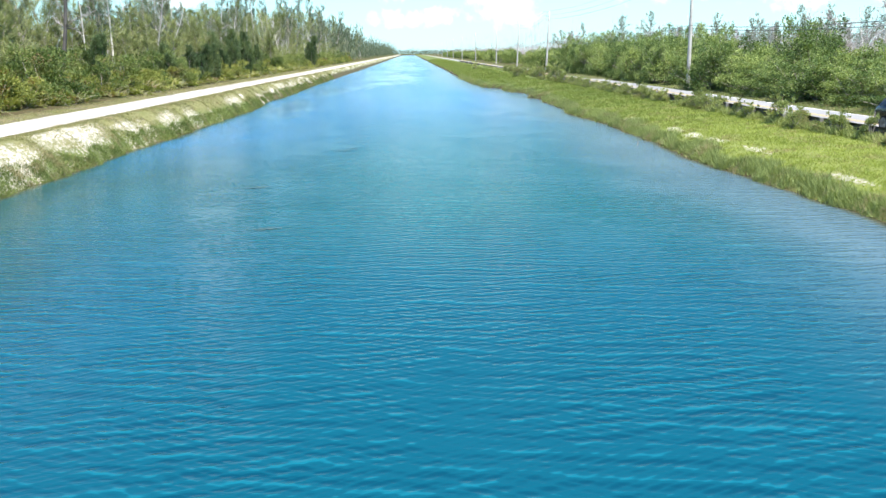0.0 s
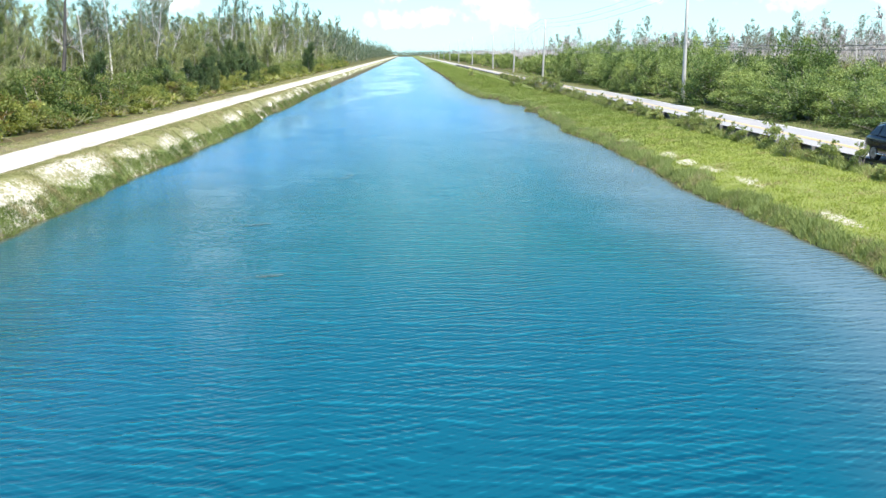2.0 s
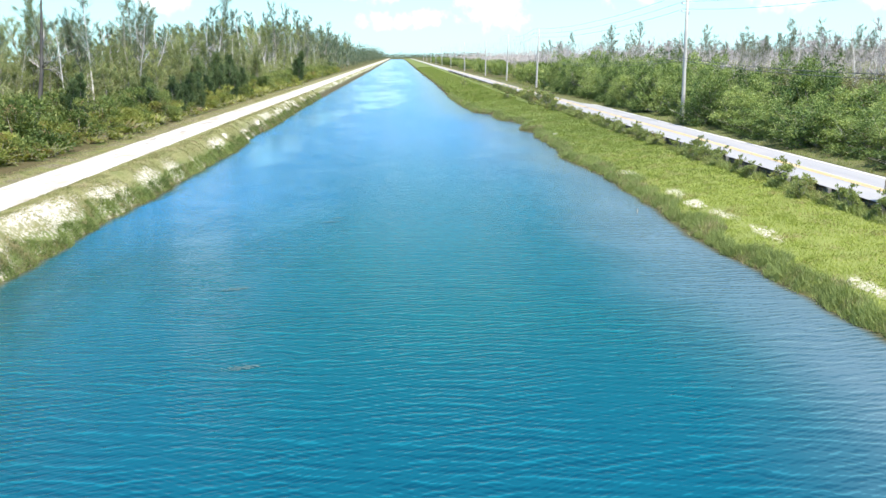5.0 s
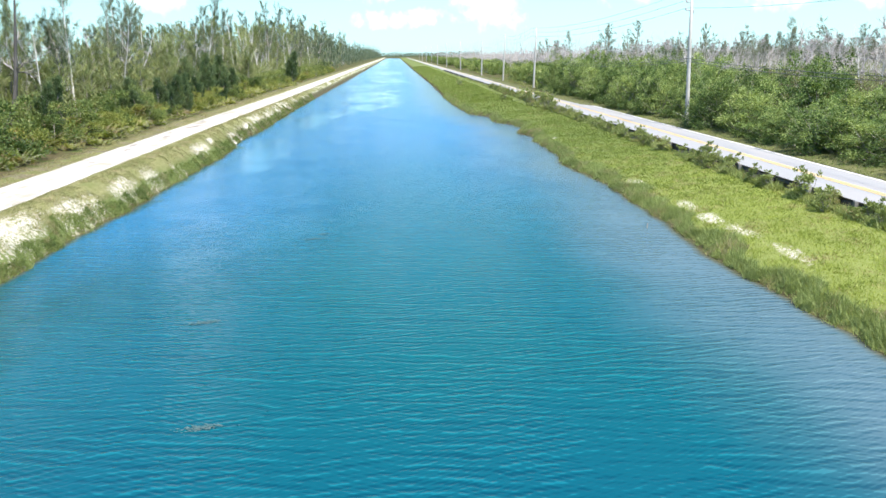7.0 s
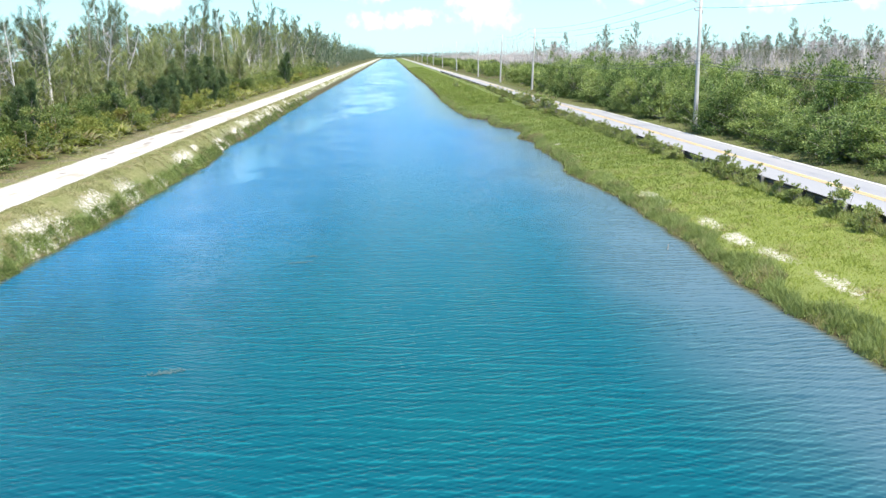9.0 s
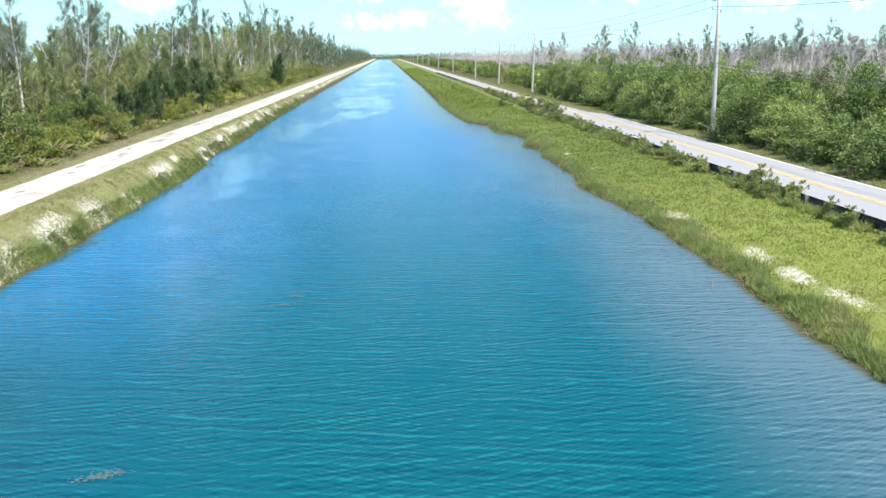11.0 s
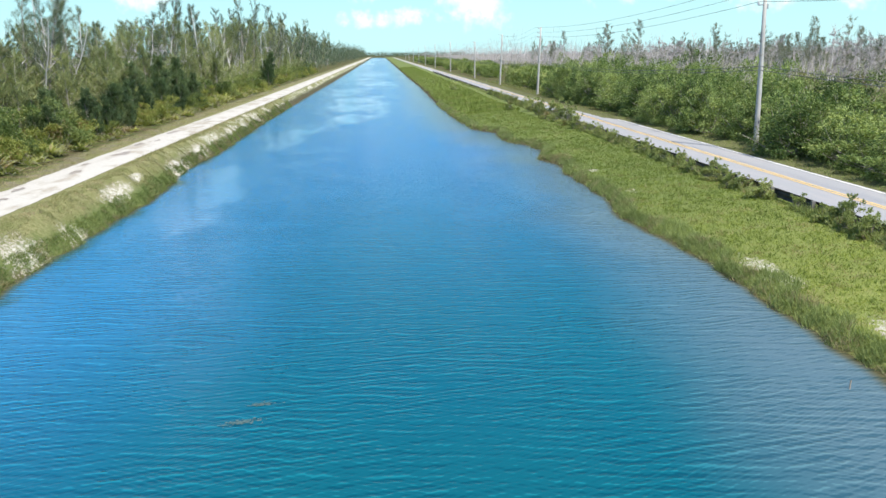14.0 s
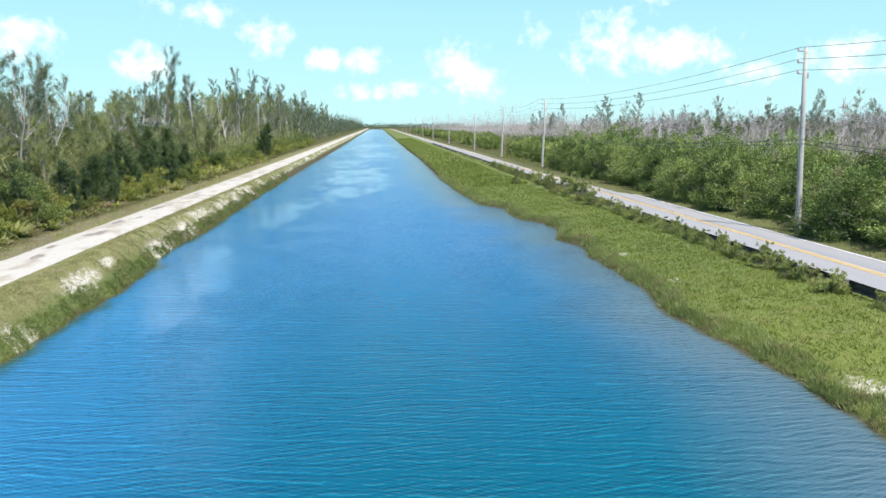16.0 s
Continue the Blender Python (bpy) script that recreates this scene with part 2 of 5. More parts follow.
# worn patches of bare limestone sand along both banks: x, y, half width, half length
SAND = ((-10.6, 26.0, 1.0, 3.6), (-11.0, 33.0, 1.0, 4.2), (-10.7, 39.5, 0.7, 3.0), (-10.7, 46.0, 0.6, 2.4), (-10.4, 50.6, 0.75, 2.0), (-10.2, 55.2, 0.6, 1.4), (-10.7, 62.8, 0.55, 2.2),
        (-10.9, 67.2, 0.3, 1.3), (-10.7, 77.0, 0.6, 3.0), (-10.9, 84.6, 0.55, 2.0), (-11.2, 92.0, 0.4, 1.6), (-11.1, 99.0, 0.4, 2.0), (-10.9, 107.0, 0.5, 2.2), (-10.8, 118.0, 0.45, 2.5),
        (16.9, 21.7, 0.4, 1.6), (17.1, 29.0, 0.45, 1.8), (16.95, 32.8, 0.42, 1.6), (16.75, 35.6, 0.5, 1.6), (16.8, 38.6, 0.45, 1.5), (16.55, 45.4, 0.45, 2.4), (16.7, 62.0, 0.25, 0.8), (16.6, 70.0, 0.3, 0.9))


def build_ground(k):
    at = k.n("ShaderNodeAttribute")
    at.attribute_name = "inland"
    sep = k.n("ShaderNodeSeparateXYZ", Vector=k.pos)
    right = k.step(sep.outputs[0], 0.0, 1.0)
    n1 = k.noise(k.pos, 0.9, 5.0, 0.6)
    n2 = k.noise(k.pos, 7.0, 4.0, 0.65)
    n3 = k.noise(k.stretch(k.pos, 0.8, 0.16, 1.0), 1.0, 4.0, 0.6)
    d = k.math("ADD", at.outputs["Fac"], k.math("MULTIPLY", k.math("SUBTRACT", n1, 0.5), 0.9))
    soil = (0.09, 0.075, 0.04)
    grass_l = k.mix(k.step(n2, 0.3, 0.7), (0.135, 0.145, 0.05), (0.27, 0.25, 0.125))
    grass_l = k.mix(k.step(n1, 0.45, 0.65), grass_l, (0.16, 0.17, 0.065))
    grass_r = k.mix(n2, (0.16, 0.19, 0.05), (0.24, 0.27, 0.08))
    lush = k.step(sep.outputs[1], 38.0, 66.0)
    grass_r = k.mix(lush, grass_r, k.mix(n2, (0.10, 0.135, 0.04), (0.17, 0.20, 0.065)))
    grass_r = k.mix(k.step(n1, 0.55, 0.75), grass_r, k.mix(lush, (0.26, 0.25, 0.09), (0.17, 0.18, 0.065)))
    sand = k.mix(k.step(n2, 0.32, 0.62), (0.33, 0.29, 0.22), (0.68, 0.64, 0.57))
    litter = k.mix(n2, (0.06, 0.05, 0.025), (0.12, 0.10, 0.05))
    litter = k.mix(k.step(n1, 0.45, 0.6), litter, (0.07, 0.09, 0.025))
    verge = k.mix(k.step(n2, 0.3, 0.7), (0.11, 0.10, 0.06), (0.23, 0.20, 0.14))
    fray = k.math("MULTIPLY", k.math("SUBTRACT", k.math("ADD", k.math("MULTIPLY", n3, 0.35), k.math("MULTIPLY", n2, 0.65)), 0.5), 9.0)
    near = 9.0
    for px, py, hw, hl in SAND:
        da = k.math("DIVIDE", k.math("SUBTRACT", sep.outputs[0], px), hw)
        de = k.math("DIVIDE", k.math("SUBTRACT", sep.outputs[1], py), hl)
        near = k.math("MINIMUM", near, k.math("ADD", k.math("MULTIPLY", da, da), k.math("MULTIPLY", de, de)))
    bare = k.math("SUBTRACT", 1.0, k.step(k.math("ADD", near, fray), 0.25, 0.75))
    bare = k.math("MULTIPLY", bare, k.math("ADD", 0.35, k.math("MULTIPLY", k.step(k.noise(k.pos, 3.2, 4.0, 0.7), 0.40, 0.52), 0.65)))
    # left bank
    low = k.mix(k.step(n2, 0.3, 0.7), (0.09, 0.125, 0.036), (0.16, 0.185, 0.065))
    low = k.mix(k.step(sep.outputs[1], 68.0, 84.0), low, k.mix(k.step(n2, 0.35, 0.65), (0.055, 0.05, 0.03), (0.12, 0.11, 0.06)))
    left = k.mix(k.step(d, -0.1, 0.2), soil, k.mix(k.step(d, 0.35, 0.9), low, grass_l))
    # eroded ledges of pale rock further along
    ledge = k.math("MULTIPLY", k.step(k.math("ADD", k.math("MULTIPLY", n3, 0.5), k.math("MULTIPLY", n2, 0.5)), 0.505, 0.555), k.math("MULTIPLY", k.step(d, 0.45, 0.7), k.math("SUBTRACT", 1.0, k.step(d, 1.2, 1.6))))
    ledge = k.math("MULTIPLY", ledge, k.math("MULTIPLY", k.step(sep.outputs[1], 74.0, 90.0), 0.8))
    left = k.mix(k.math("MAXIMUM", bare, ledge), left, sand)
    left = k.mix(k.step(d, 4.9, 5.4), left, k.mix(k.step(n1, 0.42, 0.6), verge, grass_l))
    left = k.mix(k.step(d, 6.2, 7.0), left, litter)
    # road-side bank
    mud = k.mix(n2, (0.05, 0.045, 0.03), (0.12, 0.10, 0.06))
    rgt = k.mix(k.step(d, -0.1, 0.25), soil, grass_r)
    rgt = k.mix(k.math("MULTIPLY", k.step(sep.outputs[1], 66.0, 80.0), k.math("SUBTRACT", 1.0, k.step(d, 0.4, 1.1))), rgt, mud)
    rgt = k.mix(bare, rgt, sand)
    # verge below the bushes: their shade is put into a darker ground colour
    rgt = k.mix(k.step(d, 11.6, 12.4), rgt, k.mix(n2, (0.09, 0.10, 0.04), (0.16, 0.16, 0.07)))
    rgt = k.mix(k.step(d, 15.0, 16.0), rgt, litter)
    col = k.mix(right, left, rgt)
    k.set(k.bsdf, "Base Color", col)
    bump(k, k.math("ADD", n2, k.noise(k.pos, 22.0, 3.0)), 0.7, 0.07)


ground_mat = material("ground_earth", build_ground, rough=0.95, spec=0.1)


def build_track(k):
    n1 = k.noise(k.stretch(k.pos, 0.9, 0.3, 1.0), 1.0, 4.0, 0.6)
    n2 = k.noise(k.pos, 6.0, 5.0, 0.65)
    col = k.mix(n2, (0.37, 0.35, 0.315), (0.58, 0.55, 0.51))
    col = k.mix(k.math("MULTIPLY", k.step(n1, 0.48, 0.66), 0.8), col, (0.33, 0.29, 0.235))
    k.set(k.bsdf, "Base Color", col)
    bump(k, k.math("ADD", n2, k.noise(k.pos, 25.0, 3.0)), 0.6, 0.05)


track_mat = material("crushed_limestone", build_track, rough=0.95, spec=0.1)


def build_asphalt(k):
    n1 = k.noise(k.stretch(k.pos, 0.7, 0.12, 1.0), 1.0, 4.0, 0.6)
    n2 = k.noise(k.pos, 40.0, 3.0, 0.7)
    col = k.mix(n2, (0.235, 0.235, 0.245), (0.345, 0.345, 0.355))
    col = k.mix(k.step(n1, 0.45, 0.65), col, (0.315, 0.305, 0.31))
    k.set(k.bsdf, "Base Color", col)
    bump(k, n2, 0.4, 0.01)


asphalt_mat = material("bleached_asphalt", build_asphalt, rough=0.85, spec=0.3)
yellow_mat = plain("yellow_road_paint", (0.58, 0.40, 0.16), (0.64, 0.46, 0.21), 1.2, 0.7, wear=(0.45, 0.38, 0.28))
white_mat = plain("white_road_paint", (0.72, 0.71, 0.68), (0.82, 0.81, 0.78), 1.2, 0.7, wear=(0.48, 0.46, 0.44))
puddle_mat = plain("dried_puddle_mud", (0.22, 0.19, 0.16), (0.32, 0.28, 0.25), 1.5, 0.6, relief=0.02)
bark_mat = plain("grey_bark", (0.20, 0.17, 0.14), (0.40, 0.37, 0.33), 1.2, 0.9, relief=0.03)
dark_bark_mat = plain("dark_grey_bark", (0.075, 0.068, 0.065), (0.16, 0.148, 0.14), 1.0, 0.9, relief=0.03)
pale_bark_mat = plain("bleached_dead_wood", (0.46, 0.43, 0.40), (0.66, 0.63, 0.60), 1.0, 0.9, relief=0.02)
twig_mat = plain("grey_dead_twigs", (0.36, 0.32, 0.315), (0.54, 0.49, 0.48), 0.6, 0.9)
needle_mat = leafy("casuarina_needles", (0.10, 0.125, 0.05), (0.205, 0.235, 0.10), (0.37, 0.385, 0.18), (0.29, 0.26, 0.19), 0.10)
needle_dark_mat = leafy("casuarina_needles_dark", (0.05, 0.072, 0.048), (0.115, 0.145, 0.095), (0.22, 0.245, 0.165), (0.24, 0.22, 0.175), 0.08)
needle_grey_mat = leafy("casuarina_needles_grey", (0.09, 0.105, 0.085), (0.175, 0.195, 0.155), (0.28, 0.295, 0.235), (0.32, 0.29, 0.25), 0.12)
sapling_mat = leafy("young_casuarina_needles", (0.035, 0.065, 0.030), (0.085, 0.130, 0.060), (0.17, 0.22, 0.10), (0.16, 0.15, 0.09), 0.03)
shrub_mat = leafy("shrub_leaves", (0.05, 0.085, 0.025), (0.14, 0.19, 0.06), (0.30, 0.33, 0.12), (0.26, 0.20, 0.11), 0.06)
fern_mat = leafy("bracken_fronds", (0.10, 0.135, 0.030), (0.225, 0.25, 0.065), (0.38, 0.39, 0.12), (0.27, 0.19, 0.09), 0.12)
rust_mat = leafy("dead_bracken_fronds", (0.11, 0.09, 0.05), (0.19, 0.15, 0.085), (0.28, 0.22, 0.13))
far_bush_mat = leafy("light_green_bush_leaves", (0.07, 0.115, 0.032), (0.19, 0.25, 0.08), (0.38, 0.42, 0.17), (0.26, 0.22, 0.11), 0.03)
olive_mat = leafy("dusty_olive_leaves", (0.07, 0.075, 0.035), (0.16, 0.16, 0.085), (0.27, 0.25, 0.14), (0.26, 0.20, 0.13), 0.14)
hedge_mat = leafy("glossy_bush_leaves", (0.036, 0.072, 0.022), (0.155, 0.22, 0.068), (0.36, 0.42, 0.15), (0.24, 0.18, 0.09), 0.0, rough=0.5, thin=0.26)
grass_mat = leafy("green_grass_blades", (0.19, 0.23, 0.05), (0.27, 0.32, 0.07), (0.36, 0.40, 0.11), (0.34, 0.30, 0.15), 0.14, rough=0.6, thin=0.35)
lush_mat = leafy("lush_grass_blades", (0.125, 0.17, 0.038), (0.20, 0.25, 0.06), (0.30, 0.34, 0.10), (0.30, 0.26, 0.13), 0.10, rough=0.6, thin=0.35)
waterside_mat = leafy("waterside_grass_blades", (0.085, 0.12, 0.035), (0.15, 0.195, 0.058), (0.25, 0.285, 0.10), (0.28, 0.24, 0.13), 0.12, rough=0.6, thin=0.3)
reed_mat = leafy("bank_grass_blades", (0.10, 0.14, 0.05), (0.18, 0.225, 0.08), (0.27, 0.32, 0.12), (0.32, 0.27, 0.16), 0.13, rough=0.6, thin=0.3)
dry_mat = leafy("dry_grass_blades", (0.17, 0.175, 0.07), (0.25, 0.24, 0.11), (0.34, 0.31, 0.16), (0.36, 0.30, 0.19), 0.2, rough=0.7, thin=0.3)
vine_mat = leafy("rail_vine_leaves", (0.13, 0.165, 0.058), (0.255, 0.30, 0.115), (0.42, 0.44, 0.20), (0.34, 0.27, 0.17), 0.10)
wood_mat = plain("weathered_grey_pole_wood", (0.33, 0.32, 0.31), (0.46, 0.45, 0.43), 0.8, 0.85, relief=0.01, wear=(0.33, 0.30, 0.27))
rail_mat = plain("dark_steel_rail", (0.035, 0.035, 0.04), (0.10, 0.095, 0.09), 1.5, 0.6, 0.4, metal=0.3, wear=(0.13, 0.09, 0.06))
post_mat = plain("grey_steel_post", (0.10, 0.095, 0.09), (0.20, 0.19, 0.18), 3.0, 0.7, 0.3)
pale_post_mat = plain("whitened_post", (0.30, 0.30, 0.29), (0.44, 0.44, 0.42), 3.0, 0.6, 0.4)
metal_mat = plain("galvanised_fitting", (0.30, 0.30, 0.31), (0.45, 0.45, 0.46), 4.0, 0.5, 0.5, metal=0.6)
ceramic_mat = plain("grey_insulator", (0.35, 0.34, 0.36), (0.5, 0.49, 0.5), 5.0, 0.25, 0.5)
algae_mat = plain("brown_floating_algae", (0.045, 0.115, 0.125), (0.10, 0.145, 0.145), 4.0, 0.7, relief=0.02)
wire_mat = plain("dark_cable", (0.05, 0.05, 0.055), (0.10, 0.10, 0.10), 2.0, 0.5)


# ---- building helpers ----
rng = np.random.default_rng(7)


def empty(name):
    return new(name)


def mesh_np(name, verts, faces, mat, smooth=False):
    """A mesh from arrays of vertices and of faces with one corner count."""
    me = bpy.data.meshes.new(name)
    verts, faces = np.asarray(verts, dtype=np.float32), np.asarray(faces, dtype=np.int32)
    k = faces.shape[1]
    me.vertices.add(len(verts))
    me.vertices.foreach_set("co", verts.ravel())
    me.loops.add(faces.size)
    me.loops.foreach_set("vertex_index", faces.ravel())
    me.polygons.add(len(faces))
    me.polygons.foreach_set("loop_start", np.arange(0, faces.size, k, dtype=np.int32))
    me.polygons.foreach_set("loop_total", np.full(len(faces), k, dtype=np.int32))
    if smooth:
        me.polygons.foreach_set("use_smooth", np.ones(len(faces), dtype=bool))
    me.materials.append(mat)
    me.update(calc_edges=True)
    return me


def part(name, bm, mat, parent, label=""):
    """Links a bmesh, or a finished mesh, as one mesh object under a thing or a part."""
    if isinstance(bm, bmesh.types.BMesh):
        me = bpy.data.meshes.new(name)
        bm.to_mesh(me)
        bm.free()
        me.materials.append(mat)
    else:
        me = bm
    ob = new(name, me)
    ob.parent = parent
    if label:
        ob["label"] = label
    return ob


def box(bm, x0, x1, y0, y1, z0, z1, bevel=0.0):
    got = bmesh.ops.create_cube(bm, size=1.0)["verts"]
    bmesh.ops.scale(bm, vec=(x1 - x0, y1 - y0, z1 - z0), verts=got)
    bmesh.ops.translate(bm, vec=((x0 + x1) / 2, (y0 + y1) / 2, (z0 + z1) / 2), verts=got)
    if bevel:
        edges = list({e for v in got for e in v.link_edges})
        bmesh.ops.bevel(bm, geom=edges, offset=bevel, segments=2, affect="EDGES", profile=0.5)


def tube(paths, sides=6):
    """Vertices and quads of tapered tubes; each path is a list of (x, y, z, radius)."""
    verts, quads, base = [], [], 0
    for path in paths:
        p = np.array([q[:3] for q in path], dtype=float)
        r = np.array([q[3] for q in path], dtype=float)
        t = np.gradient(p, axis=0)
        t /= np.linalg.norm(t, axis=1)[:, None] + 1e-9
        ref = np.where(np.abs(t[:, 2:3]) > 0.9, np.array([[1.0, 0, 0]]), np.array([[0, 0, 1.0]]))
        u = np.cross(t, ref)
        u /= np.linalg.norm(u, axis=1)[:, None] + 1e-9
        v = np.cross(t, u)
        for i in range(len(path)):
            for s in range(sides):
                a = 2 * math.pi * s / sides
                verts.append(p[i] + r[i] * (math.cos(a) * u[i] + math.sin(a) * v[i]))
        for i in range(len(path) - 1):
            for s in range(sides):
                s2 = (s + 1) % sides
                quads.append((base + i * sides + s, base + i * sides + s2, base + (i + 1) * sides + s2, base + (i + 1) * sides + s))
        base += len(path) * sides
    return np.array(verts), np.array(quads)


def unit(a):
    return a / (np.linalg.norm(a, axis=-1, keepdims=True) + 1e-9)


def leaves(points, ways, length, width, fold=0.25):
    """Diamond leaves with a slight fold: arrays of verts and quads."""
    n = len(points)
    ways = unit(ways)
    side = unit(np.cross(ways, unit(rng.normal(size=(n, 3)))))
    up = np.cross(side, ways)
    L = (length * rng.uniform(0.7, 1.3, n))[:, None]
    W = (width * rng.uniform(0.7, 1.3, n))[:, None]
    mid = points + ways * L * 0.45
    verts = np.stack([points, mid + side * W / 2 + up * W * fold, points + ways * L, mid - side * W / 2 + up * W * fold], 1).reshape(-1, 3)
    return verts, np.arange(4 * n).reshape(-1, 4)


def blades(points, ways, length, width):
    """Thin pointed blades: arrays of verts and triangles."""
    n = len(points)
    ways = unit(ways)
    side = unit(np.cross(ways, rng.normal(size=(n, 3))))
    L = (length * rng.uniform(0.6, 1.3, n))[:, None]
    verts = np.stack([points - side * width / 2, points + side * width / 2, points + ways * L], 1).reshape(-1, 3)
    return verts, np.arange(3 * n).reshape(-1, 3)


def scatter(kinds, places):
    """Sets plants out: the first of each kind is the model itself, the rest are copies."""
    used = set()
    for which, x, y, z, turn, size, lean in places:
        ob = kinds[which]
        wide, high = size if isinstance(size, tuple) else (size, size)
        m = pose(x, y, z, lean[0], lean[1], turn) @ Matrix.Diagonal((wide, wide, high, 1.0))
        if which in used:
            copy_thing(ob, m @ Matrix.Diagonal((*(1.0 / q for q in ob.scale), 1.0)))
        else:
            used.add(which)
            ob.matrix_basis = m


# ---- the lie of the land ----
RIGHT_Y = [-400, 18, 21, 25.5, 30, 36, 40, 48, 54, 56.5, 59.3, 61.3, 68, 72, 76.3, 77.6, 80.2, 82, 84.8, 89.5, 91.9, 95.3, 101.2, 103.5, 106, 122, 142, 220, 290, 1500]
RIGHT_X = [15.9, 15.8, 15.7, 15.5, 15.15, 15.55, 15.5, 15.6, 15.35, 15.0, 14.9, 15.55, 15.5, 15.4, 16.2, 15.6, 15.1, 15.7, 16.4, 15.8, 14.55, 14.5, 14.8, 13.6, 12.8, 12.3, 12.0, 12.4, 12.1, 11.6]
LEFT_Y = [-400, 25, 30, 36, 43, 53, 60, 64.5, 71.5, 75, 82.6, 88.8, 95, 116, 160, 296, 1500]
LEFT_X = [-10.4, -10.3, -10.0, -10.3, -10.05, -9.95, -9.9, -9.8, -9.95, -10.5, -10.55, -10.2, -10.3, -10.65, -10.65, -10.4, -11.3]


def wobble(y, seed):
    return 0.10 * np.sin(y * 1.7 + seed) + 0.09 * np.sin(y * 3.9 + 2 * seed) + 0.05 * np.sin(y * 0.61 + 3 * seed)


def right_edge(y):
    return np.interp(y, RIGHT_Y, RIGHT_X) + wobble(np.asarray(y, float), 1.0)


def left_edge(y):
    return np.interp(y, LEFT_Y, LEFT_X) + wobble(np.asarray(y, float), 4.0)


LEFT_D = [-9.0, -2.0, 0.0, 0.3, 0.7, 1.15, 1.55, 5.4, 7.0, 12.0, 60.0, 3000.0]
LEFT_Z = [-2.6, -1.0, 0.0, 0.42, 0.86, 1.26, 1.455, 1.47, 1.55, 1.7, 1.8, 1.8]
RIGHT_D = [-12.0, -3.0, 0.0, 0.3, 0.8, 1.5, 4.0, 6.6, 13.5, 15.0, 60.0, 3000.0]
RIGHT_Z = [-2.6, -0.9, 0.0, 0.25, 0.45, 0.58, 0.78, 0.90, 0.92, 1.10, 1.2, 1.2]


def left_z(d):
    return np.interp(d, LEFT_D, LEFT_Z)


def right_z(d):
    return np.interp(d, RIGHT_D, RIGHT_Z)


def land(x, y):
    """Height of the ground at x, y."""
    x, y = np.asarray(x, float), np.asarray(y, float)
    return np.where(x > 2.0, right_z(x - right_edge(y)), left_z(left_edge(y) - x))


ROWS_Y = np.concatenate([np.linspace(-400, -20, 8), np.arange(-12, 140, 0.7), np.arange(140, 320, 3.0), np.geomspace(325, 2600, 44)])
COLS_D = np.concatenate([[-9, -5, -2, -0.8, -0.2], np.arange(0, 3.0, 0.18), np.arange(3.0, 9.0, 0.5), np.arange(9.0, 20.0, 1.5), [22, 28, 40, 70, 140, 300, 700, 1500, 2600]])


def build_land():
    verts, inland = [], []
    nleft = len(COLS_D)
    for y in ROWS_Y:
        xl, xr = float(left_edge(y)), float(right_edge(y))
        shut = y > 1500
        for d in COLS_D[::-1]:
            rough = 0.05 * noise.noise((d * 1.3, y * 0.9, 3.0)) * min(max(d, 0) * 2, 1) * (0.15 if 1.2 < d < 5.4 else 1.0)
            verts.append((xl - d, y, float(left_z(d)) + rough if not shut else max(0.8, float(left_z(d)))))
            inland.append(d if not shut else max(d, 25.0))
        for d in COLS_D:
            rough = 0.05 * noise.noise((d * 1.3 + 50, y * 0.9, 7.0)) * min(max(d, 0) * 2, 1) * (1.0 if d < 6.3 else 0.0)
            verts.append((xr + d, y, float(right_z(d)) + rough if not shut else max(0.8, float(right_z(d)))))
            inland.append(d if not shut else max(d, 25.0))
    width = 2 * nleft
    faces = []
    for j in range(len(ROWS_Y) - 1):
        for i in range(width - 1):
            a = j * width + i
            faces.append((a, a + 1, a + width + 1, a + width))
    me = mesh_np("ground", verts, faces, ground_mat, True)
    at = me.attributes.new("inland", "FLOAT", "POINT")
    at.data.foreach_set("value", np.array(inland, dtype=np.float32))
    ob = new("ground", me)
    return tagged(ob, "grassy canal banks and forest floor with bare sand", "ground", kind="structure")


build_land()


def build_water_sheet():
    ys = np.concatenate([np.linspace(-400, -20, 8), np.arange(-15, 140, 1.5), np.geomspace(141, 1510, 44)])
    fr = np.array([0.0, 0.02, 0.05, 0.1, 0.16, 0.24, 0.34, 0.45, 0.55, 0.66, 0.76, 0.84, 0.9, 0.95, 0.98, 1.0])
    verts, shore = [], []
    for y in ys:
        xl, xr = float(left_edge(y)) - 0.3, float(right_edge(y)) + 0.3
        for f in fr:
            x = xl + (xr - xl) * f
            verts.append((x, y, 0.0))
            shore.append(min(x - xl, xr - x) - 0.3)
    k = len(fr)
    faces = [(j * k + i, j * k + i + 1, (j + 1) * k + i + 1, (j + 1) * k + i) for j in range(len(ys) - 1) for i in range(k - 1)]
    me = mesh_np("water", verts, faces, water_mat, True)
    at = me.attributes.new("shore", "FLOAT", "POINT")
    at.data.foreach_set("value", np.array(shore, dtype=np.float32))
    return tagged(new("water", me), "turquoise blue canal water ruffled by wind", "water", kind="structure")


build_water_sheet()


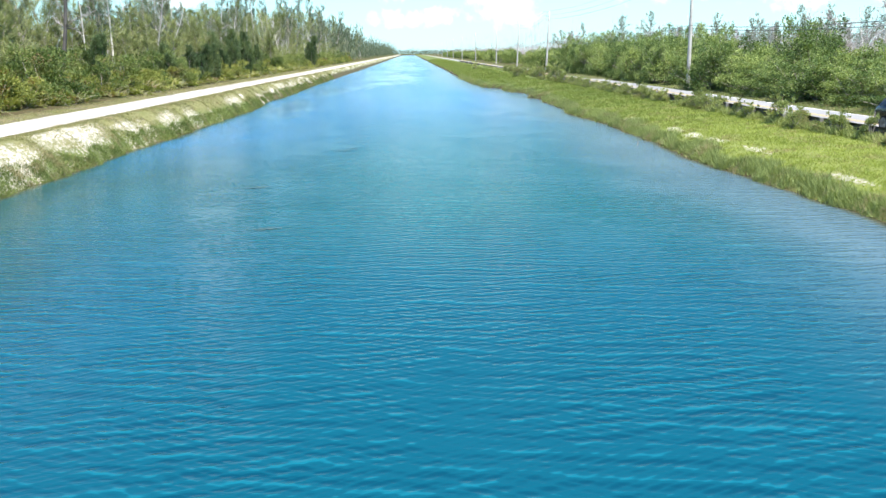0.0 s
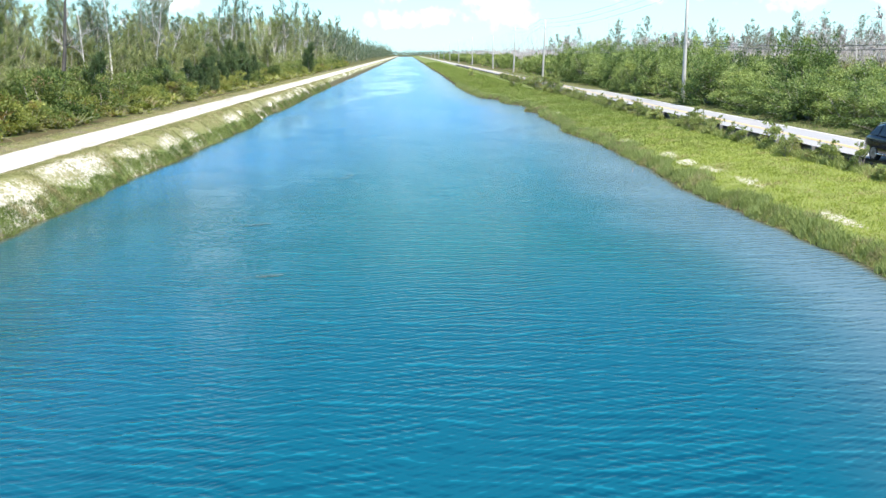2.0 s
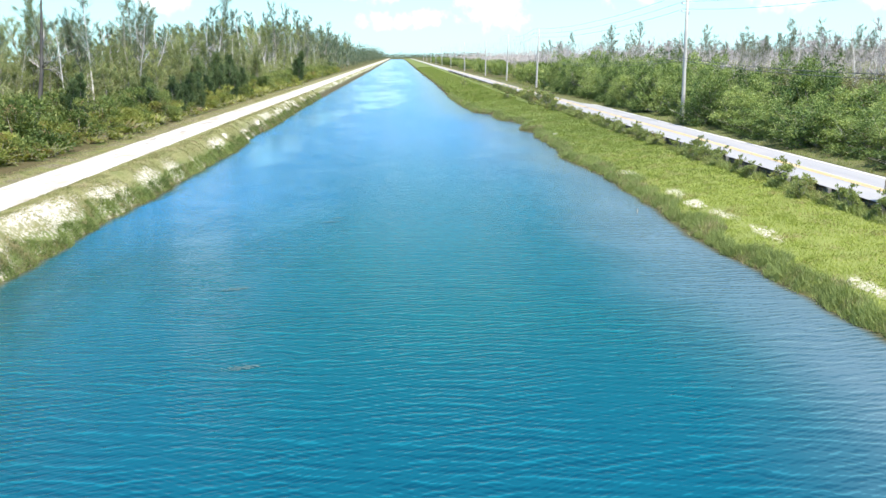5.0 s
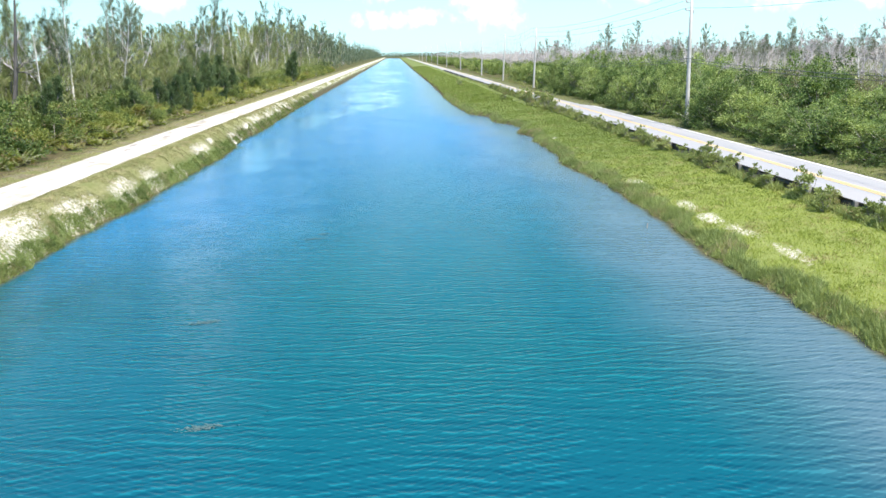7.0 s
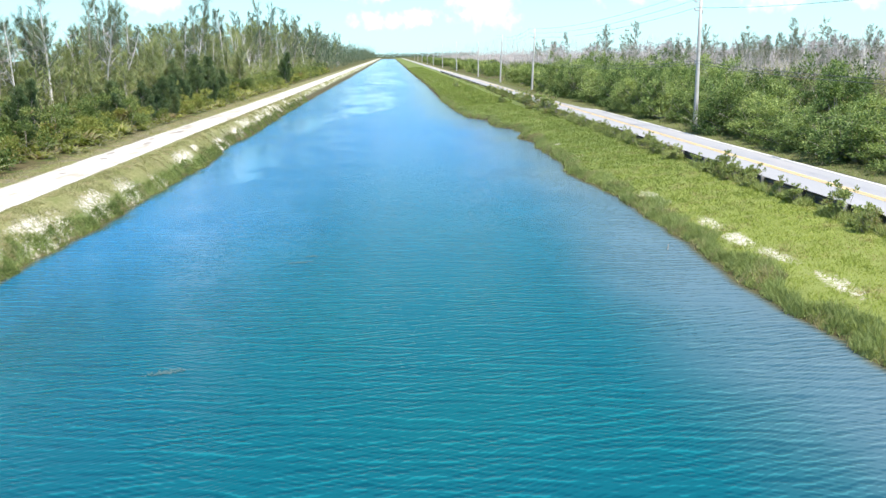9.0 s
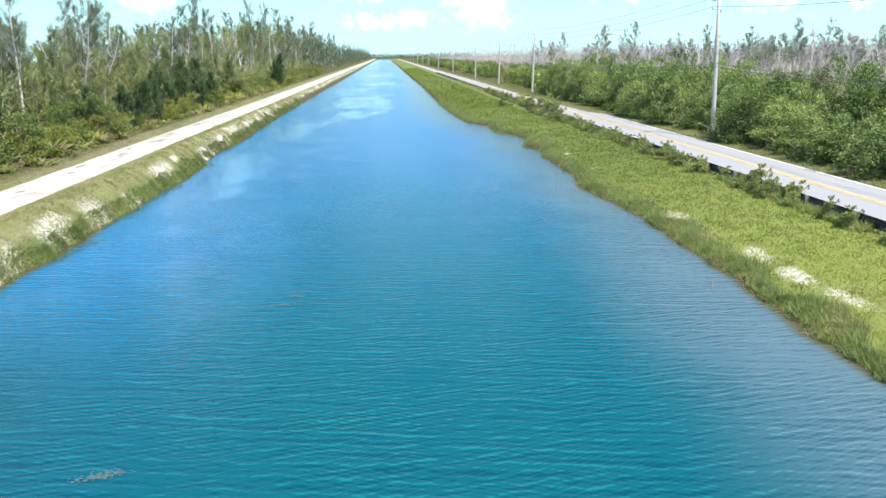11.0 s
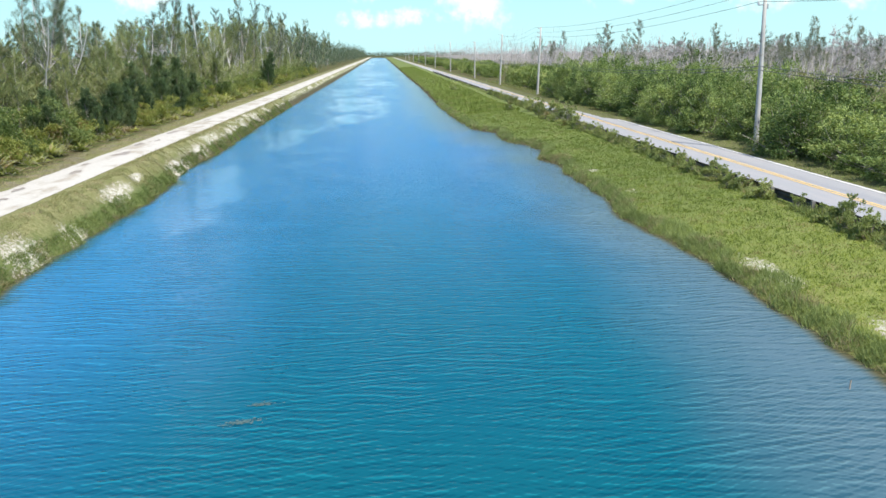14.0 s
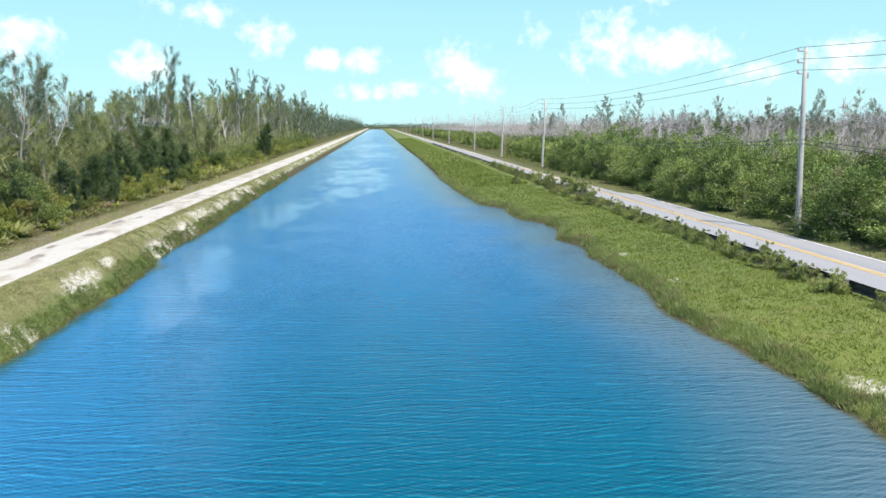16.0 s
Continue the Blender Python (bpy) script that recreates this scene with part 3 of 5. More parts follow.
def ribbon(name, x0, x1, z, mat, y0, y1, step, ragged=0.0, crown=0.0, seed=0.0, drift=0.0):
    """A long flat strip along the canal between two lines."""
    ys = np.concatenate([np.arange(y0, 160, step), np.geomspace(161, y1, 30)])
    fr = np.linspace(0, 1, 7)
    verts = []
    for y in ys:
        off = drift * float(np.clip((y - 70) / 70, 0, 1))
        a = x0 + off + ragged * noise.noise((y * 0.5, seed, 0.0)) + ragged * 0.6 * noise.noise((y * 1.7, seed, 4.0))
        b = x1 + off + ragged * noise.noise((y * 0.5, seed, 9.0)) + ragged * 0.6 * noise.noise((y * 1.7, seed, 14.0))
        for f in fr:
            verts.append((a + (b - a) * f, y, z + crown * (1 - (2 * f - 1) ** 2)))
    k = len(fr)
    faces = [(j * k + i, j * k + i + 1, (j + 1) * k + i + 1, (j + 1) * k + i) for j in range(len(ys) - 1) for i in range(k - 1)]
    return new(name, mesh_np(name, verts, faces, mat, True))


tagged(ribbon("dirt_track", -15.4, -12.5, 1.478, track_mat, -200, 1480, 0.5, 0.07, 0.085, 2.0, 0.45), "bleached white crushed limestone track along the bank", "dirt track", kind="structure")
ROAD_A, ROAD_B, ROAD_Z = 22.75, 27.95, 0.94
road = tagged(ribbon("road", ROAD_A, ROAD_B, ROAD_Z, asphalt_mat, -200, 1480, 2.0, 0.0, 0.05, 5.0), "sun-bleached grey two-lane asphalt road", "road", kind="structure")


def road_z(x):
    f = (x - ROAD_A) / (ROAD_B - ROAD_A)
    return ROAD_Z + 0.05 * (1 - (2 * f - 1) ** 2)


for line_name, lx, lw, lmat, ltext in (
        ("yellow_centre_line", 25.28, 0.15, yellow_mat, "worn yellow centre line painted on the asphalt"),
        ("yellow_centre_line", 25.54, 0.15, yellow_mat, "worn yellow centre line painted on the asphalt"),
        ("white_edge_line", 27.72, 0.12, white_mat, "faded white edge line painted on the asphalt"),
        ("white_edge_line", 22.98, 0.12, white_mat, "faded white edge line painted on the asphalt")):
    tagged(ribbon(line_name, lx - lw / 2, lx + lw / 2, road_z(lx) + 0.012, lmat, -200, 1480, 2.0), ltext, "road marking", kind="structure")


def mud_patch(x, y, rx, ry, seed):
    """A thin uneven patch of dried mud in a pothole of the track."""
    bm = bmesh.new()
    ring = []
    for i in range(22):
        a = 2 * math.pi * i / 22
        r = 0.9 + 0.8 * noise.noise((math.cos(a) * 1.7, math.sin(a) * 1.7, seed)) + 0.3 * noise.noise((math.cos(a) * 5, math.sin(a) * 5, seed))
        ring.append(bm.verts.new((rx * r * math.cos(a), ry * r * math.sin(a), 0.0)))
    mid = bm.verts.new((0, 0, 0.006))
    for i in range(22):
        bm.faces.new((mid, ring[i], ring[(i + 1) % 22]))
    me = bpy.data.meshes.new("mud_patch")
    bm.to_mesh(me)
    bm.free()
    me.materials.append(puddle_mat)
    ob = new("mud_patch", me)
    ob.location = (x, y, 1.571)
    return tagged(ob, "brown dried mud puddle in the white track", "mud puddle", "puddles in the track")


for px, py, prx, pry in ((-13.9, 66.5, 0.28, 0.8), (-14.6, 70.0, 0.22, 0.6), (-14.0, 75.5, 0.34, 1.3), (-14.6, 81.5, 0.30, 1.0), (-13.9, 84.0, 0.2, 0.7), (-14.4, 91.0, 0.34, 1.5),
                         (-14.2, 104.0, 0.3, 1.5), (-14.1, 57.5, 0.2, 0.5), (-14.6, 60.5, 0.2, 0.7), (-14.1, 51.0, 0.2, 0.5)):
    mud_patch(px, py, prx, pry, px + py)


# ---- grass on the banks ----
def grass_sheet(name, n, xs, ys, length, width, mat, per, lean, label, keep=None):
    """One sheet of grass: tufts of blades set out over a stretch of bank."""
    x, y = xs(n), ys(n)
    x = x(y) if callable(x) else x
    if keep is not None:
        ok = keep(x, y)
        x, y = x[ok], y[ok]
    z = land(x, y) - 0.02
    p = np.repeat(np.stack([x, y, z], 1), per, 0)
    p[:, :2] += rng.normal(scale=0.05, size=(len(p), 2))
    ways = np.stack([rng.normal(scale=lean, size=len(p)), rng.normal(scale=lean, size=len(p)), np.ones(len(p))], 1)
    tall = length * np.repeat(rng.uniform(0.55, 1.35, len(x)), per)
    v, f = blades(p, ways, tall, width)
    tagged(new(name, mesh_np(name, v, f, mat)), label, "grass", kind="stuff")


def near_rows(lo, hi):
    """Row positions thinning out with distance."""
    return lambda n: lo + (hi - lo) * rng.random(n) ** 1.5


def patchy(scale, cut, seed):
    return lambda x, y: np.array([noise.noise((a * scale, b * scale, seed)) > cut for a, b in zip(x, y)])


def ramp(none, full):
    """Keeps ever more tufts from one row to the other."""
    return lambda x, y: rng.random(len(y)) < np.clip((y - none) / (full - none), 0.0, 1.0)


def off_sand(x, y):
    """Thins the grass over the worn sand patches."""
    ok = np.ones(len(x), bool)
    for px, py, hw, hl in SAND:
        ok &= ((x - px) / hw) ** 2 + ((y - py) / hl) ** 2 > 0.6
    return ok | (rng.random(len(x)) < 0.4)


def mounds(seed, most):
    """Distance from the waterline for a fringe that swells and thins out along the bank."""
    return lambda y: most * (0.35 + 0.65 * np.array([max(0.0, 0.5 + 1.1 * noise.noise((b * 0.33, seed, 0.0))) for b in y]))


FRINGE_L, FRINGE_R = mounds(3.0, 0.95), mounds(9.0, 1.15)
grass_sheet("bank_reeds", 26000, lambda n: (lambda y: right_edge(y) + FRINGE_R(y) * rng.random(n) ** 0.8 - 0.03), near_rows(8, 150), 0.27, 0.022, reed_mat, 4, 0.55, "tall green and straw-coloured grass along the waterline")
grass_sheet("bank_reeds", 30000, lambda n: (lambda y: left_edge(y) - FRINGE_L(y) * rng.random(n) ** 0.8 + 0.1), near_rows(6, 150), 0.17, 0.022, waterside_mat, 4, 0.8, "green grass fringe along the waterline")
grass_sheet("roadside_grass", 76000, lambda n: (lambda y: right_edge(y) + rng.uniform(0.4, 7.0, n)), near_rows(12, 86), 0.12, 0.026, grass_mat, 3, 0.9, "bright green grass on the road-side bank", lambda x, y: ramp(72, 36)(x, y) & off_sand(x, y))
grass_sheet("roadside_grass", 60000, lambda n: (lambda y: right_edge(y) + rng.uniform(0.4, 7.4, n)), near_rows(32, 180), 0.16, 0.034, lush_mat, 3, 0.8, "deep green grass on the road-side bank", lambda x, y: ramp(32, 66)(x, y) & off_sand(x, y))
grass_sheet("roadside_grass", 12000, lambda n: (lambda y: right_edge(y) + rng.uniform(0.2, 8.0, n)), lambda n: 120 + 330 * rng.random(n) ** 1.6, 0.28, 0.13, lush_mat, 3, 0.7, "green grass on the bank far along the canal")
grass_sheet("track_grass", 46000, lambda n: (lambda y: left_edge(y) - rng.uniform(0.6, 2.3, n)), near_rows(8, 150), 0.09, 0.022, dry_mat, 3, 0.9, "dry yellowish grass beside the track", lambda x, y: patchy(0.5, -0.25, 8.0)(x, y) & off_sand(x, y))
grass_sheet("roadside_grass", 12000, lambda n: (lambda y: right_edge(y) + rng.uniform(0.1, 7.0, n)), lambda n: rng.uniform(-40, 14, n), 0.14, 0.05, grass_mat, 3, 0.9, "green grass on the bank near the start of the canal road")
grass_sheet("track_grass", 6000, lambda n: (lambda y: left_edge(y) - rng.uniform(0.0, 2.2, n)), lambda n: rng.uniform(-40, 9, n), 0.13, 0.045, dry_mat, 3, 0.9, "dry grass on the bank below the white track")
grass_sheet("verge_grass", 14000, lambda n: (lambda y: -15.5 - rng.uniform(0, 1.6, n)), near_rows(12, 160), 0.11, 0.026, dry_mat, 3, 0.8, "dry grass between track and undergrowth")
# darker blades stand in for the bushes' shade on this strip
grass_sheet("verge_grass", 9000, lambda n: (lambda y: rng.uniform(28.1, 31.0, n)), near_rows(12, 220), 0.15, 0.045, waterside_mat, 3, 0.8, "dry green grass between road and bushes")
grass_sheet("rail_weeds", 26000, lambda n: (lambda y: 21.72 + rng.normal(scale=0.16, size=n)), near_rows(14, 220), 0.38, 0.045, vine_mat, 3, 0.7, "rank weeds growing through the guardrail", patchy(0.35, -0.3, 5.0))

# ---- plants ----
def limb_path(p, way, length, r, steps=4, sag=0.0, curl=0.15):
    out, p, way = [], np.array(p, float), unit(np.array(way, float))
    for i in range(steps + 1):
        out.append((*p, r * (1 - 0.85 * i / steps)))
        way = unit(way + rng.normal(scale=curl, size=3) + np.array([0, 0, -sag]))
        p = p + way * length / steps
    return out


def path_points(path, n):
    q = np.array(path)[:, :3]
    s = rng.random(n) * (len(q) - 1)
    i = np.minimum(s.astype(int), len(q) - 2)
    return q[i] + (q[i + 1] - q[i]) * (s - i)[:, None], unit(q[i + 1] - q[i])


def casuarina(height, bare, limbs, tufts, mat, label, spread=1.0, wood=bark_mat, blade=0.025, name="casuarina_tree", wind=0.30, rise=0.3):
    """A slender wispy tree: trunk with limbs, and plumes of fine needle sprays that sweep up and lean with the wind."""
    tree = tagged(empty(name), label, "tree")
    r = 0.009 * height + 0.025
    trunk = limb_path((0, 0, -0.3), (rng.normal(scale=0.05), rng.normal(scale=0.05), 1), height * 1.0, r, 9, 0.0, 0.045)
    tip = np.array(trunk)
    limb_paths, sprays, ways = [], [], []
    for i in range(limbs):
        f = bare + (1 - bare) * ((i + rng.random()) / limbs)
        k = min(int(f * 9), 8)
        base = tip[k] + (tip[k + 1] - tip[k]) * (f * 9 - k)
        reach = spread * height * (0.06 + 0.17 * (1 - f) ** 0.9) * rng.uniform(0.4, 1.6)
        a = rng.uniform(0, 2 * math.pi)
        way = (math.cos(a) + 0.15, math.sin(a), rise + rng.uniform(0.1, 0.7) + 0.9 * f * f)
        path = limb_path(base[:3], way, reach + 0.3, base[3] * 0.35 + 0.005, 3, -0.08, 0.16)
        limb_paths.append(path)
        n = max(6, int(tufts * (0.45 + 0.8 * reach / (0.15 * height * spread))))
        pts, dirs = path_points(path[1:], n)
        sprays.append(pts + rng.normal(scale=0.035 * reach + 0.03, size=pts.shape))
        ways.append(dirs + np.array([wind, 0.0, 0.12]) + rng.normal(scale=0.42, size=pts.shape))
    pts, ways = np.concatenate(sprays), np.concatenate(ways)
    pts, ways = np.repeat(pts, 6, 0), np.repeat(ways, 6, 0) + rng.normal(scale=0.42, size=(6 * len(ways), 3))
    pts = pts + rng.normal(scale=0.08, size=pts.shape)
    v, f = tube([trunk], 6)
    v2, f2 = tube(limb_paths, 3)
    part("trunk", mesh_np("trunk", np.concatenate([v, v2]), np.concatenate([f, f2 + len(v)]), wood, True), None, tree)
    v, f = blades(pts, ways, np.full(len(pts), 0.135 * height ** 0.5), blade)
    part("crown", mesh_np("crown", v, f, mat), None, tree)
    return tree


def bare_tree(height, limbs, twigs, mat, label, r=0.016):
    """A dead standing tree: trunk, broken limbs and a haze of twigs."""
    tree = tagged(empty("dead_tree"), label, "tree")
    trunk = limb_path((0, 0, -0.3), (rng.normal(scale=0.06), rng.normal(scale=0.06), 1), height, r * height, 7, 0, 0.05)
    tip = np.array(trunk)
    paths, fine = [], []
    for i in range(limbs):
        f = rng.uniform(0.3, 0.97)
        k = min(int(f * 7), 6)
        b = tip[k]
        a = rng.uniform(0, 2 * math.pi)
        path = limb_path(b[:3], (math.cos(a), math.sin(a), rng.uniform(0.3, 1.4)), height * rng.uniform(0.06, 0.20), b[3] * 0.45, 3, 0, 0.25)
        paths.append(path)
        pts, dirs = path_points(path, twigs)
        fine.append(blades(pts, dirs + rng.normal(scale=0.5, size=pts.shape) + np.array([0, 0, 0.4]), np.full(twigs, height * 0.07), 0.04))
    v, f = tube([trunk], 6)
    v2, f2 = tube(paths, 3)
    part("trunk", mesh_np("trunk", np.concatenate([v, v2]), np.concatenate([f, f2 + len(v)]), mat, True), None, tree)
    if fine:
        v = np.concatenate([q[0] for q in fine])
        part("crown", mesh_np("crown", v, np.arange(len(v)).reshape(-1, 3), twig_mat), None, tree)
    return tree


def leafy_bush(name, label, w, h, clumps, n, leaf, mat, category="bush", droop=0.0, tight=1.0, shoots=0):
    """A broadleaf bush: stems, and leaves in overlapping clumps with an uneven outline."""
    bush = tagged(empty(name), label, category)
    stems, pts, ways = [], [], []
    for i in range(clumps):
        a, q = rng.uniform(0, 2 * math.pi), rng.random() ** 0.6
        cz = h * (0.04 + 0.80 * rng.random() ** 1.35)
        room = math.sqrt(max(0.12, 1 - (cz / h) ** 2 * 0.75))
        c = np.array([0.42 * w * q * room * math.cos(a), 0.42 * w * q * room * math.sin(a), cz])
        s = np.array([0.20 * w, 0.20 * w, 0.17 * h]) * rng.uniform(0.65, 1.25) * tight
        stems.append(limb_path((rng.normal(scale=0.06 * w), rng.normal(scale=0.06 * w), -0.1), c + np.array([0, 0, 0.1]), float(np.linalg.norm(c)), 0.012 * h + 0.01, 3, 0, 0.12))
        m = n // clumps
        d = unit(rng.normal(size=(m, 3)))
        rad = rng.random(m)[:, None] ** 0.35 * (1 + 0.35 * rng.normal(size=(m, 1)) * 0.5)
        p = c + d * s * rad
        pts.append(p)
        ways.append(d * 0.8 + np.array([0, 0, 0.35 - droop]) + rng.normal(scale=0.5, size=(m, 3)))
    for i in range(shoots):
        a, q = rng.uniform(0, 2 * math.pi), 0.42 * w * rng.random() ** 0.5
        c = np.array([q * math.cos(a), q * math.sin(a), h * rng.uniform(0.82, 1.12)])
        stems.append(limb_path((c[0] * 0.4, c[1] * 0.4, 0.3 * h), c - np.array([c[0] * 0.4, c[1] * 0.4, 0.3 * h]), 0.7 * h, 0.02, 3, 0, 0.06))
        m = n // (3 * clumps)
        d = unit(rng.normal(size=(m, 3)))
        pts.append(c + d * np.array([0.055 * w, 0.055 * w, 0.11 * h]) * rng.random((m, 1)) ** 0.5)
        ways.append(d * 0.6 + np.array([0, 0, 0.7]))
    pts, ways = np.concatenate(pts), np.concatenate(ways)
    pts[:, 2] = np.maximum(pts[:, 2], 0.03 + 0.1 * rng.random(len(pts)))
    v, f = tube(stems, 4)
    part("stem", mesh_np("stem", v, f, bark_mat, True), bark_mat, bush)
    v, f = leaves(pts, ways, np.full(len(pts), leaf), leaf * 0.5)
    part("foliage", mesh_np("foliage", v, f, mat), None, bush)
    return bush


def frond_plant(label, w, h, fronds, mat):
    """Bracken: arching fronds with leaflets on both sides, shorter towards the tip."""
    plant = tagged(empty("bracken_fern"), label, "fern")
    stems, verts = [], []
    for i in range(fronds):
        a = rng.uniform(0, 2 * math.pi)
        path = limb_path((rng.normal(scale=0.16 * w), rng.normal(scale=0.16 * w), -0.05), (0.6 * math.cos(a), 0.6 * math.sin(a), 1.0), h * rng.uniform(0.7, 1.25), 0.012, 5, 0.26, 0.10)
        stems.append(path)
        q = np.array(path)[:, :3]
        for f in np.linspace(0.24, 0.99, 20):
            k = min(int(f * 5), 4)
            p, d = q[k] + (q[k + 1] - q[k]) * (f * 5 - k), unit(q[k + 1] - q[k])
            side = unit(np.cross(d, (0, 0, 1.0)))
            reach = h * 0.17 * (1.03 - f) ** 0.7 * rng.uniform(0.8, 1.2)
            for sgn in (-1.0, 1.0):
                way = side * sgn + d * 0.45 + rng.normal(scale=0.10, size=3)
                verts += [p - d * 0.022 * h, p + d * 0.022 * h, p + way * reach]
    v, f = tube(stems, 3)
    part("stem", mesh_np("stem", v, f, bark_mat, True), None, plant)
    part("foliage", mesh_np("foliage", np.array(verts), np.arange(len(verts)).reshape(-1, 3), mat), None, plant)
    return plant


TALL = [casuarina(14.5, 0.40, 34, 16, needle_dark_mat, "tall wispy casuarina tree with dark grey-green needles", 1.0),
        casuarina(12.0, 0.36, 34, 16, needle_dark_mat, "wispy grey-green casuarina tree with plumed branches", 1.15),
        casuarina(13.0, 0.46, 24, 15, needle_dark_mat, "thin casuarina tree with a sparse windswept crown", 1.05, pale_bark_mat),
        casuarina(10.5, 0.26, 36, 17, needle_mat, "feathery olive casuarina tree at the forest edge", 1.25),
        casuarina(12.5, 0.34, 30, 16, needle_mat, "pale-trunked olive casuarina tree leaning with the wind", 1.2, pale_bark_mat)]
MID = [casuarina(7.0, 0.04, 52, 18, needle_mat, "bushy young casuarina tree with olive needles", 1.35, blade=0.038, name="casuarina_sapling", wind=0.2),
       casuarina(5.5, 0.03, 52, 19, sapling_mat, "bushy dark green young casuarina tree", 1.4, blade=0.040, name="casuarina_sapling", wind=0.15, rise=0.5),
       casuarina(8.5, 0.08, 46, 16, needle_mat, "slender yellowish green young casuarina tree", 1.1, blade=0.036, name="casuarina_sapling", wind=0.25)]
BACK = [casuarina(11.0, 0.35, 30, 16, needle_grey_mat, "sparse grey-green casuarina standing over the dead wood", 1.2, blade=0.026, name="grey_casuarina"),
        casuarina(10.0, 0.30, 24, 14, needle_grey_mat, "half-bare grey casuarina with a few wispy plumes", 1.3, blade=0.026, name="grey_casuarina")]
SNAG = [bare_tree(9.5, 9, 10, pale_bark_mat, "bare bleached dead tree trunk", 0.012),
        bare_tree(8.5, 22, 30, pale_bark_mat, "grey dead tree with broken limbs", 0.011),
        bare_tree(8.0, 26, 34, twig_mat, "grey leafless tree with fine twigs", 0.010)]
SHRUB = [leafy_bush("shrub", "dense green shrub in the undergrowth beside the track", 3.4, 2.4, 18, 3600, 0.145, shrub_mat, "shrub", tight=0.85),
         leafy_bush("shrub", "low yellowish green shrub with brown leaves", 2.8, 1.7, 14, 2800, 0.13, fern_mat, "shrub", tight=0.85),
         leafy_bush("shrub", "dark green rounded shrub at the forest edge", 3.2, 3.0, 18, 3600, 0.145, shrub_mat, "shrub", tight=0.85)]
FERN = [frond_plant("yellow-green bracken fern with rusty fronds", 1.9, 1.0, 46, fern_mat),
        frond_plant("green bracken fern beside the track", 2.1, 1.25, 48, fern_mat),
        frond_plant("rust-brown dead bracken fern beside the track", 1.7, 0.9, 36, rust_mat)]
HEDGE = [leafy_bush("roadside_bush", "dense glossy green broadleaf bush behind the road", 7.6, 6.0, 52, 9600, 0.22, hedge_mat, tight=0.62, shoots=9),
         leafy_bush("roadside_bush", "tall dense green bush with yellowish new leaves", 7.2, 6.4, 50, 9600, 0.22, hedge_mat, tight=0.62, shoots=9),
         leafy_bush("roadside_bush", "rounded dark green broadleaf bush", 7.2, 5.4, 48, 8600, 0.22, hedge_mat, tight=0.62, shoots=9)]
HEDGE_FAR = [leafy_bush("roadside_bush", "green broadleaf bush far along the road", 7.0, 6.0, 20, 1500, 0.52, far_bush_mat),
             leafy_bush("roadside_bush", "yellowish green bush far along the road", 7.0, 5.4, 18, 1500, 0.52, far_bush_mat)]
OLIVE = [leafy_bush("olive_bush", "dusty olive brown bush behind the hedge", 5.0, 5.6, 30, 2000, 0.24, olive_mat, tight=0.8)]
VINE = [leafy_bush("rail_shrub", "small leafy shrub growing over the guardrail", 2.0, 1.65, 16, 1500, 0.15, vine_mat, "shrub", tight=0.7, shoots=6),
        leafy_bush("rail_shrub", "straggly weeds against the guardrail", 2.2, 1.25, 16, 1300, 0.15, vine_mat, "weeds", tight=0.7, shoots=6)]


def spot(kinds, which, x, y, size, tilt=2.5):
    return (which, x, y, float(land(x, y)) - 0.05, rng.uniform(0, 360), size, (rng.normal(scale=tilt), rng.normal(scale=tilt)))


rng = np.random.default_rng(21)
# left bank: bracken and shrubs by the track, young trees, then the tall forest
places = []
for i in range(275):
    y = 14 + 180 * rng.random() ** 1.3
    back = 4.2 * rng.random() ** 1.2
    places.append(spot(FERN, int(rng.choice(3, p=[0.45, 0.43, 0.12])), -16.9 - 0.6 * (1 + math.sin(y * 0.21) * math.sin(y * 0.083)) - back, y, (rng.uniform(0.6, 0.95) + 0.16 * back) * (1.15 if y < 75 else 0.9)))
for i in range(26):
    places.append(spot(FERN, int(rng.choice(2)), -18.3 - 2.6 * rng.random(), 128 + 22 * rng.random(), rng.uniform(0.95, 1.4)))
scatter(FERN, places)
places = []
for i in range(270):
    y = 6 + 320 * rng.random() ** 1.35
    x = -18.6 - abs(rng.normal(scale=2.4))
    places.append(spot(SHRUB, int(rng.choice(3, p=[0.15, 0.75, 0.10] if x > -21.0 else [0.4, 0.2, 0.4])), x, y, (rng.uniform(0.65, 1.15) + 0.5 * rng.random() ** 2) * (1.0 if x < -19.4 else 0.65)))
scatter(SHRUB, places)
places = []
for i in range(120):
    y = 34 + 330 * rng.random() ** 1.45
    x = -22.0 - 16 * rng.random() ** 1.2
    places.append(spot(MID, int(rng.choice(3, p=[0.4, 0.1, 0.5])), x, y, rng.uniform(0.5, 0.95)))
# a dark row of young trees stands close to the track
for i in range(44):
    places.append(spot(MID, 1, -18.9 - 2.6 * rng.random(), 78 + 48 * rng.random(), rng.uniform(0.4, 0.75)))
for x, y, size in ((-18.8, 186.0, 1.2), (-19.6, 192.0, 1.05), (-20.2, 60.0, 0.75), (-21.4, 66.0, 0.8), (-21.0, 113.0, 1.1), (-20.4, 118.0, 1.05), (-21.6, 108.0, 1.0)):
    places.append(spot(MID, 1, x, y, size))
for i in range(80):
    places.append(spot(MID, int(rng.choice([0, 2, 2])), -21.5 - 6.5 * rng.random(), 42 + 110 * rng.random() ** 1.2, (rng.uniform(0.55, 0.85), rng.uniform(0.5, 0.85))))
